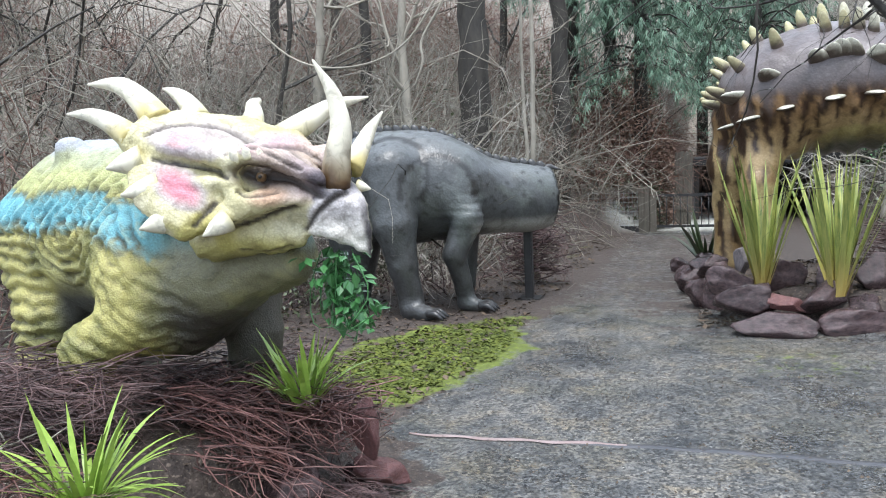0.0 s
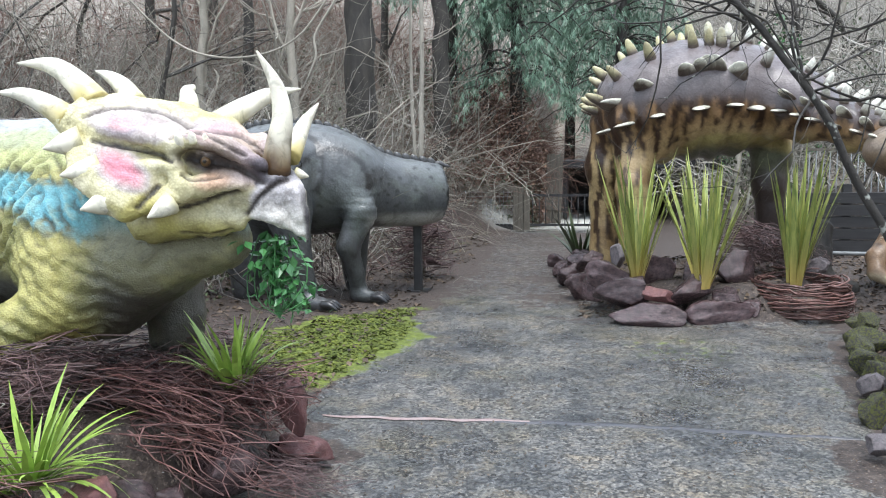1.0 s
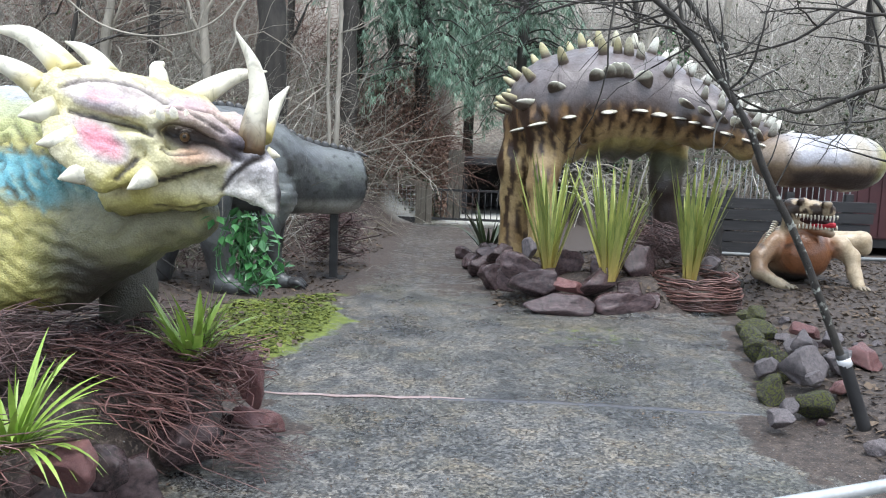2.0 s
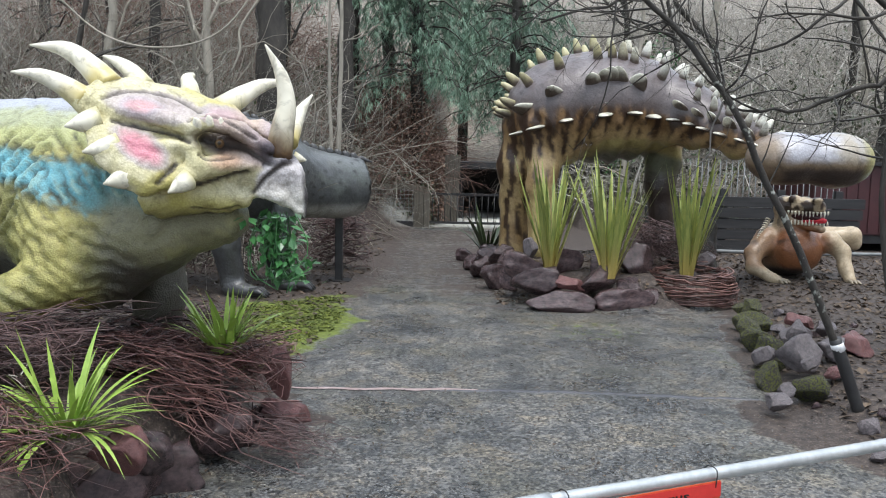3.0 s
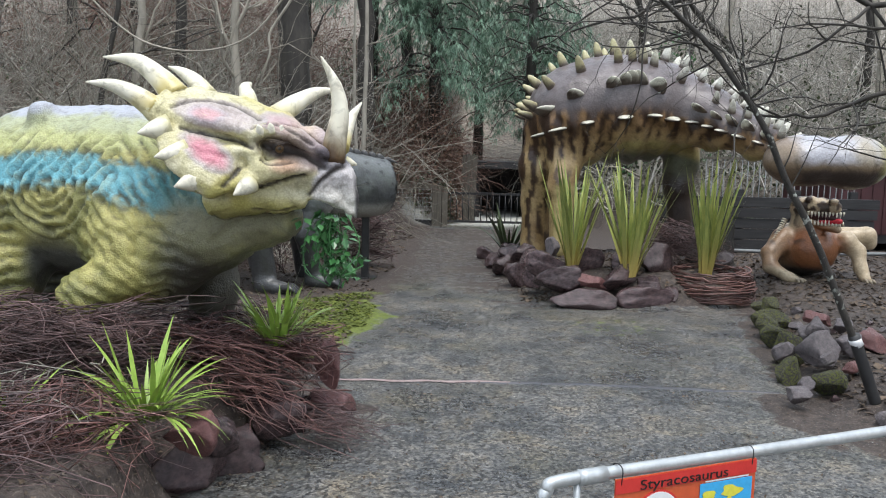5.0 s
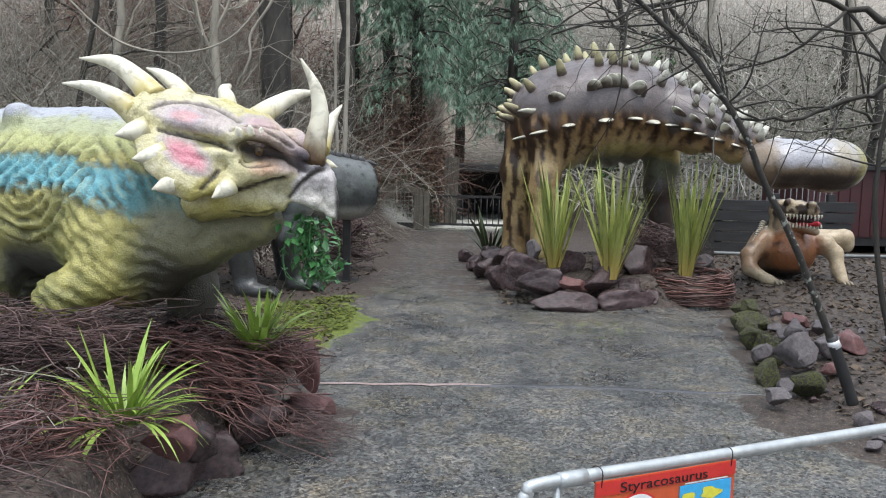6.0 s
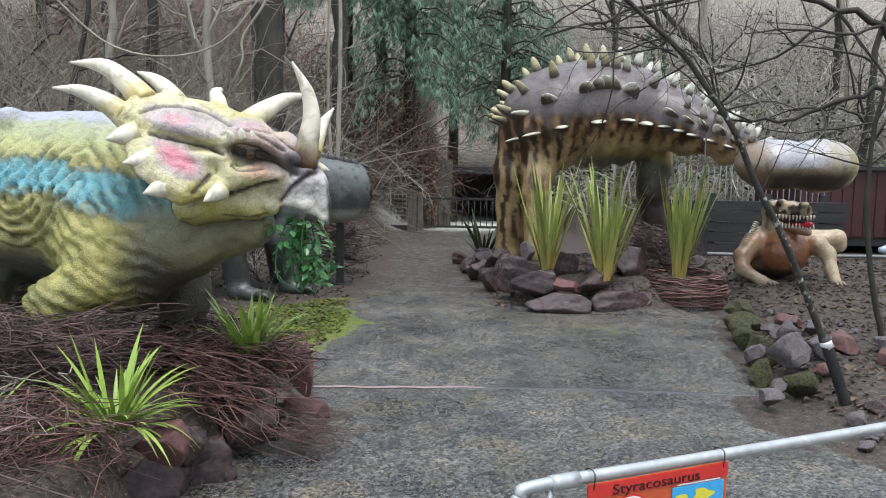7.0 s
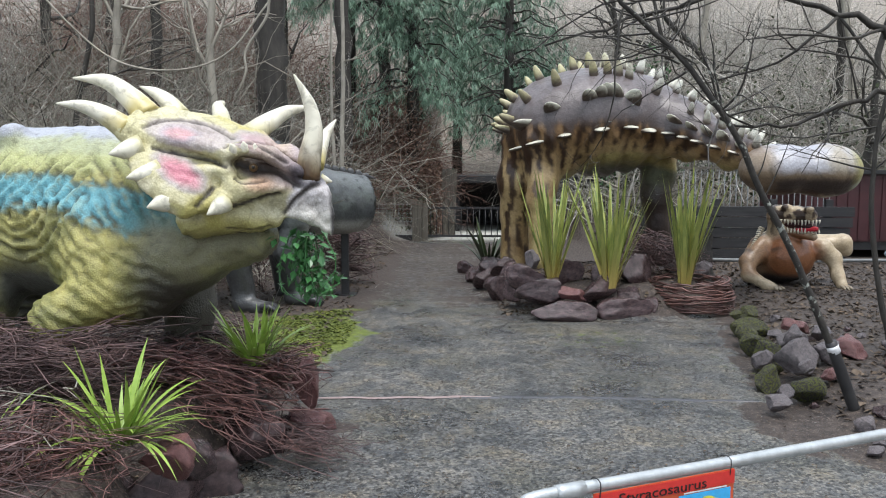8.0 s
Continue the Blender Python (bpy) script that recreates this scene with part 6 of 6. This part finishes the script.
# ---- woods ----
def grow(runs, p, d, length, rad, depth, r, droop=0.0, kids=(2, 4), n=8, wander=0.16):
    """A wandering limb and its side shoots."""
    pts, p = [np.array(p, float)], np.array(p, float)
    d = unit(d)
    for i in range(n):
        d = d + np.array([r.gauss(0, wander), r.gauss(0, wander), r.gauss(0, wander) - droop])
        d = d / math.sqrt(d[0] * d[0] + d[1] * d[1] + d[2] * d[2])
        p = p + d * length / n
        pts.append(p)
    radii = np.linspace(rad, rad * (0.3 if depth else 0.22), n + 1)
    runs.append((np.array(pts), radii))
    if depth:
        for _ in range(r.randint(*kids)):
            i = r.randint(2, n)
            out = unit(np.array(pts[i]) - np.array(pts[i - 1]))
            turn = unit(out + 0.9 * np.array([r.gauss(0, 1), r.gauss(0, 1), r.gauss(0.15, 0.8)]))
            grow(runs, pts[i], turn, length * r.uniform(0.35, 0.65), radii[i] * 0.6, depth - 1, r, droop, kids, n, wander)


def wood_tree(name, keys, rad, mat, label, seed, shoots=9, reach=1.6, category="tree", depth=2, droop=0.0, group="", lo=0.25):
    r = random.Random(seed)
    root = thing(name, None, Matrix.Identity(4), label, category, group)
    pts = curve_points(keys, 22, rad * 0.12, r)
    radii = np.linspace(rad, rad * 0.45, 22)
    v, f = tubes([(pts, radii)], 9)
    part("trunk", mesh_of("trunk", v, f, [mat]), root)
    runs = []
    for _ in range(shoots):
        i = r.randint(int(22 * lo), 21)
        d = unit(pts[min(i + 1, 21)] - pts[i - 1])
        grow(runs, pts[i], unit(d * 0.5 + np.array([r.gauss(0, 0.8), r.gauss(0, 0.8), r.gauss(0.3, 0.5)])), reach * r.uniform(0.5, 1.1), radii[i] * 0.5, depth, r, droop)
    if runs:
        v, f = tubes(runs, 4)
        part("crown", mesh_of("branches", v, f, [mat]), root)
    return root


BARK_LICHEN = stained("lichen_spotted_bark", (0.016, 0.014, 0.012), (0.055, 0.048, 0.04), 9, (0.6, 0.9), 0.8, 0.02, spots=((0.30, 0.31, 0.27), 22, 0.60))

# the sapling with its black guard beside the path
sapling = wood_tree("sapling", [(2.63, 5.2, 0.0), (2.50, 5.2, 0.34), (2.44, 5.2, 0.48), (2.18, 5.15, 1.02), (1.91, 5.1, 1.476), (1.74, 5.05, 1.78), (1.542, 5.0, 2.04), (1.295, 5.0, 2.33), (1.035, 4.9, 2.50), (0.85, 4.85, 2.75)], 0.027, BARK_LICHEN, "thin leaning bare sapling with lichen-spotted bark", 3, 7, 0.7, lo=0.55)
guard = curve_points([(2.63, 5.2, 0.02), (2.52, 5.2, 0.30), (2.44, 5.2, 0.50)], 10)
v, f = tubes([(guard, [0.037] * 10)], 14)
part("guard", mesh_of("guard", v, f, [IRON]), sapling, "black plastic trunk guard")
v, f = tubes([([guard[7] + (0, 0, 0.012), guard[8], guard[8] + (guard[9] - guard[8]) * 0.35], [0.0385] * 3)], 14)
part("tag", mesh_of("tag", v, f, [WHITE_PRINT]), sapling, "small white tag")
runs = []
r0 = random.Random(31)
for k in ([(1.88, 5.1, 1.5), (1.93, 5.1, 1.62), (1.965, 5.08, 1.85)], [(1.95, 5.1, 1.42), (2.02, 5.08, 1.6), (2.1, 5.08, 1.84)]):
    runs.append((curve_points(k, 8), np.linspace(0.006, 0.002, 8)))
for _ in range(18):
    s = r0.uniform(0.4, 1.0)
    p = np.array([lerp(1.75, 0.9, s), 5.0, lerp(1.8, 2.7, s)])
    grow(runs, p, (r0.gauss(-0.5, 1), r0.gauss(0, 0.6), r0.gauss(0.15, 0.4)), r0.uniform(0.4, 1.2), 0.007, 2, r0)
v, f = tubes(runs, 4)
part("brushwork", mesh_of("brushwork", v, f, [BARK]), sapling)

wood_tree("bare_tree", [(3.55, 6.5, 0.1), (3.40, 6.5, 0.7), (3.30, 6.5, 1.5), (3.42, 6.5, 2.4), (3.6, 6.6, 3.4)], 0.026, BARK, "slender bare tree on the soil bank", 5, 6, 1.2, lo=0.5)
wood_tree("bare_tree", [(4.6, 6.4, 0.1), (4.55, 6.4, 1.2), (4.5, 6.3, 2.2), (4.7, 6.3, 4.0)], 0.10, BARK, "dark bare tree leaning over the path", 6, 7, 2.0, lo=0.35)
over = thing("overhanging_tree", None, Matrix.Identity(4), "dark bare tree with long branches over the path", "tree")
limbs = []
limbs.append((curve_points([(5.2, 7.0, 0.1), (5.0, 6.9, 1.3), (4.7, 6.6, 2.2), (4.9, 6.5, 3.6)], 14), np.linspace(0.13, 0.07, 14)))
v, f = tubes(limbs, 10)
part("trunk", mesh_of("trunk", v, f, [BARK]), over)
limbs, ro = [], random.Random(8)
main = [[(4.75, 6.6, 2.1), (3.9, 6.3, 2.22), (3.12, 6.0, 2.12), (2.86, 6.0, 2.04), (2.5, 6.0, 1.92), (2.2, 6.0, 1.89), (1.95, 6.0, 1.93)],
        [(4.8, 6.5, 2.9), (3.9, 6.0, 2.6), (3.2, 5.8, 2.42), (2.85, 5.8, 2.6), (2.4, 5.8, 2.72), (1.7, 5.7, 2.9)],
        [(4.8, 6.5, 3.2), (3.6, 6.0, 3.1), (2.4, 6.0, 2.9), (1.4, 6.0, 2.65), (0.7, 6.0, 2.45)]]
for k, rad in zip(main, (0.028, 0.045, 0.03)):
    c = curve_points(k, 20, 0.012, ro)
    limbs.append((c, np.linspace(rad, rad * 0.25, 20)))
    for _ in range(8):
        i = ro.randint(4, 19)
        grow(limbs, c[i], unit((ro.gauss(-0.6, 0.8), ro.gauss(0, 0.6), ro.gauss(-0.05, 0.6))), ro.uniform(0.4, 1.3), rad * 0.3, 2, ro)
v, f = tubes(limbs, 5)
part("crown", mesh_of("branches", v, f, [BARK]), over)

# pale stems behind the grey statue
wood_tree("birch_tree", [(-1.45, 11.6, 0.0), (-1.46, 11.6, 1.5), (-1.43, 11.6, 3.0), (-1.46, 11.6, 6.0)], 0.042, BARK_PALE, "thin pale birch trunk", 7, 3, 0.8, lo=0.6)
wood_tree("birch_tree", [(-1.62, 11.9, 0.0), (-1.60, 11.9, 1.5), (-1.64, 11.9, 3.0), (-1.58, 11.9, 6.0)], 0.03, BARK_PALE, "thin pale birch trunk", 8, 2, 0.8, lo=0.6)
vines = thing("hanging_vine", None, Matrix.Identity(4), "pale looping vine and twisted branch in the thicket", "vine")
runs = [(curve_points([(-5.2, 10.5, 4.0), (-4.87, 10.5, 3.52), (-4.16, 10.5, 2.9), (-3.4, 10.5, 2.76), (-2.73, 10.5, 2.97), (-2.2, 10.5, 3.6)], 30), [0.013] * 30),
        (curve_points([(-2.15, 10.5, 3.9), (-2.2, 10.5, 3.6), (-2.24, 10.5, 3.4), (-2.5, 10.5, 3.0), (-2.5, 10.5, 2.75), (-2.62, 10.5, 2.45)], 24), np.linspace(0.022, 0.012, 24))]
v, f = tubes(runs, 6)
part("vine", mesh_of("vine", v, f, [BARK_PALE]), vines)
wood_tree("dark_tree", [(-2.95, 14.0, 0.4), (-2.95, 14.0, 3.0), (-2.9, 14.1, 6.0), (-2.8, 14.2, 9.0)], 0.30, BARK, "thick dark trunk in the thicket", 12, 6, 2.0, lo=0.5)
wr = random.Random(77)
for i in range(16):
    x, y = (wr.uniform(-9, -2.2), wr.uniform(11.5, 20)) if i % 2 else (wr.uniform(3.5, 11), wr.uniform(17, 26))
    z = float(ground_height(x, y))
    h = wr.uniform(5, 9)
    wood_tree("bare_tree", [(x, y, z - 0.1), (x + wr.gauss(0, 0.2), y, z + h * 0.3), (x + wr.gauss(0, 0.4), y, z + h * 0.6), (x + wr.gauss(0, 0.6), y, z + h)], wr.uniform(0.05, 0.12), BARK if i % 3 else BARK_PALE,
              "bare winter tree on the wooded slope", 100 + i, 9, 2.2, group="bare trees on the slope", lo=0.15)


def thicket(name, mat, n, xr, yr, hr, rad, seed, label, keep=None, depth=1, shifts=((-0.55, 1.1, 0.42),)):
    r = random.Random(seed)
    runs = []
    while n > 0:
        x, y = r.uniform(*xr), r.uniform(*yr)
        if keep and not keep(x, y):
            continue
        n -= 1
        h = r.uniform(*hr)
        p = np.array([x, y, float(ground_height(x, y)) - 0.03])
        grow(runs, p, (r.gauss(0, 0.8), r.gauss(-0.1, 0.6), 1), h, rad * r.uniform(0.6, 1.5), depth, r, droop=r.uniform(0.0, 0.2), kids=(2, 4), n=7, wander=0.32)
    v, f = tubes(runs, 3)
    ob = thing(name, mesh_of(name, v, f, [mat]), None, label, "undergrowth", kind="stuff")
    for dx, dy, dz in shifts:
        copy_thing(ob, Matrix.Translation((dx, dy, dz)))


gap = lambda x, y: not (-0.5 < x < 3.0 and y < 26) and y > np.interp(x, [-9, -3.4, -2.6, -1.0], [10.4, 10.8, 16.5, 18.4])
thicket("undergrowth", BRUSH_GREY, 1500, (-8, -1.0), (10.6, 19), (1.2, 3.6), 0.010, 1, "tangled grey-brown bare undergrowth", gap)
thicket("undergrowth", BRUSH_RED, 1700, (-10, -1.0), (12, 24), (1.0, 3.2), 0.009, 2, "tangled reddish bramble stems on the slope", gap)
thicket("undergrowth", BRUSH_GREY, 1000, (2.6, 12.5), (15.5, 28), (1.2, 3.8), 0.013, 3, "tangled grey-brown bare undergrowth", gap, shifts=())
thicket("undergrowth", BRACKEN, 1600, (2.6, 14), (18, 32), (1.0, 3.4), 0.012, 4, "tangled pale dead bracken on the slope", gap)
thicket("undergrowth", BRACKEN, 380, (-8.5, -2.4), (9.8, 13), (1.4, 3.4), 0.007, 9, "pale thin bare twigs in front of the thicket", lambda x, y: y > np.interp(x, [-9, -3.4, -2.6], [9.6, 10.4, 11.4]))
thicket("undergrowth", BARK_PALE, 130, (-7.5, -1.6), (10.6, 14.5), (2.6, 5.2), 0.019, 21, "pale crooked bare branches through the thicket", gap, shifts=())
thicket("undergrowth", BRACKEN, 110, (3.2, 11), (15.5, 22), (2.6, 5.5), 0.022, 22, "pale crooked bare branches on the slope", gap, shifts=())
side_bank = lambda x, y: -x > 3.9 + 0.35 * max(0.0, y - 6)
thicket("undergrowth", BRUSH_GREY, 520, (-17, -4), (5.5, 16), (1.4, 4.0), 0.012, 23, "tangled grey-brown bare undergrowth", side_bank)
thicket("undergrowth", BRUSH_RED, 420, (-17, -4), (6.5, 18), (1.2, 3.4), 0.012, 24, "tangled reddish bramble stems on the slope", side_bank)
thicket("undergrowth", BARK, 70, (-14, -4), (8, 15), (3.0, 5.5), 0.03, 25, "dark crooked bare branches on the bank", side_bank, shifts=())
thicket("undergrowth", BRUSH_RED, 500, (-2.0, -0.75), (18.6, 21.5), (0.8, 2.4), 0.010, 5, "red-brown bramble bank behind the gate", shifts=((-0.12, 0.3, 0.1), (-0.5, 0.1, 0.3)))
thicket("undergrowth", TWIG_DARK, 500, (-7, -2.0), (7.0, 11), (0.4, 1.6), 0.006, 6, "dark dry stems behind the horned statue", lambda x, y: x < -3.6 or y > 10.4, shifts=())


def ivy_patch(n, xr, yr, zr, size, mat, seed, label):
    r = random.Random(seed)
    xy = np.array([(r.uniform(*xr), r.uniform(*yr)) for _ in range(n)])
    heights = ground_height(xy[:, 0], xy[:, 1])
    pts = [np.array([x, y, h + r.uniform(*zr) * (0.4 + 0.6 * abs(math.sin(x * 1.7) * math.cos(y * 1.3)))]) for (x, y), h in zip(xy.tolist(), heights.tolist())]
    thing("ivy", leaf_cloud(pts, size, mat, r), None, label, "ivy", kind="stuff")


ivy_patch(8000, (-3.4, -0.3), (18.2, 22), (0.0, 1.6), 0.09, IVY_DULL, 1, "dull green ivy leaves on the bank by the gate")
ivy_patch(6000, (3.2, 12), (16.5, 22), (0.0, 3.5), 0.10, IVY_DULL, 2, "dull green leaves on the wooded slope")
ivy_patch(2500, (-7, -3.0), (7.5, 12), (0.0, 1.0), 0.06, IVY_DULL, 3, "low dull green leaves behind the statue")
ivy_patch(2200, (3.4, 5.5), (19, 21), (1.0, 3.5), 0.10, IVY, 4, "evergreen bush on the slope")


def conifer(x, y, height, low, spread, seed, label):
    r = random.Random(seed)
    z0 = float(ground_height(x, y))
    root = thing("conifer_tree", None, Matrix.Translation((x, y, z0)), label, "tree", "conifers")
    v, f = tubes([([(0, 0, -0.1), (0.03, 0, height * 0.4), (0, 0.05, height)], [0.17, 0.12, 0.03])], 9)
    part("trunk", mesh_of("trunk", v, f, [BARK]), root)
    limbs, pts = [], []
    for _ in range(110):
        h = lerp(low, height, r.random() ** 1.2)
        a = r.uniform(0, 2 * math.pi)
        reach = spread * (1 - 0.75 * (h - low) / (height - low)) * r.uniform(0.6, 1.1)
        out = np.array([math.cos(a), math.sin(a), 0])
        c = curve_points([np.array([0, 0, h]), out * reach * 0.4 + (0, 0, h + 0.1), out * reach * 0.8 + (0, 0, h - 0.15 * reach), out * reach + (0, 0, h - 0.42 * reach)], 10, 0.03, r)
        limbs.append((c, np.linspace(0.03, 0.006, 10)))
        for _ in range(60):
            k = r.uniform(2, 9)
            p = lerp(c[int(k)], c[min(9, int(k) + 1)], k % 1)
            pts.append(p + np.array([r.gauss(0, 0.13), r.gauss(0, 0.13), -abs(r.gauss(0, 0.16))]))
    v, f = tubes(limbs, 3)
    part("branchwork", mesh_of("branchwork", v, f, [BARK]), root)
    vv, ff = [], []
    for p in pts:
        a = r.uniform(0, 6.28)
        d = np.array([math.cos(a) * 0.45, math.sin(a) * 0.45, -0.8]) * r.uniform(0.12, 0.32)
        s = np.array([-math.sin(a), math.cos(a), 0.2]) * 0.009
        for q in (-1.0, 0.0, 1.0):
            i = len(vv)
            e = d + s * q * 8
            vv += [p - s * 0.6, p + s * 0.6, p + e * 0.6 + s * 0.7, p + e, p + e * 0.6 - s * 0.7]
            ff += [(i, i + 1, i + 2, i + 3, i + 4)]
    tagged(part("foliage", mesh_of("foliage", np.array(vv), ff, [CONIFER], shade=False), root), kind="stuff")


conifer(-0.8, 19.2, 10, 2.7, 1.7, 1, "dark green conifer with drooping sprays")
conifer(1.5, 21.0, 11, 2.5, 2.1, 2, "dark green conifer with drooping sprays")
conifer(0.3, 25.0, 13, 3.4, 2.2, 3, "dark green conifer with drooping sprays")
conifer(1.9, 26.2, 13, 3.0, 2.6, 4, "dark green conifer with drooping sprays")
conifer(-2.3, 19.8, 11, 3.2, 1.7, 5, "dark green conifer with drooping sprays")
for i, (x, y) in enumerate(((-2.2, 17.5), (-1.5, 19.6), (-3.9, 17.5), (-5.2, 15.0))):
    z = float(ground_height(x, y))
    wood_tree("dark_tree", [(x, y, z - 0.1), (x + 0.05, y, z + 3), (x, y, z + 6), (x + 0.1, y, z + 10)], 0.20 - 0.03 * i, BARK, "straight dark trunk at the wood's edge", 300 + i, 5, 1.6, group="dark trunks", lo=0.5)
ivy_patch(5000, (-9, -2.5), (11.5, 18), (0.0, 2.6), 0.07, IVY_DULL, 5, "sparse dull green leaves through the thicket")
DEAD_LEAF = leaf_material("brown_dead_leaf", (0.10, 0.055, 0.038), (0.30, 0.18, 0.12), island=True, tint=0.6, rough=0.7)
ivy_patch(7000, (-2.1, -0.12), (18.3, 19.8), (0.1, 3.2), 0.085, DEAD_LEAF, 7, "brown dead leaves hanging on the bank by the gate")
ivy_patch(3500, (-14, -4.5), (6.5, 14), (0.0, 1.6), 0.07, IVY_DULL, 8, "sparse dull green leaves on the side bank")
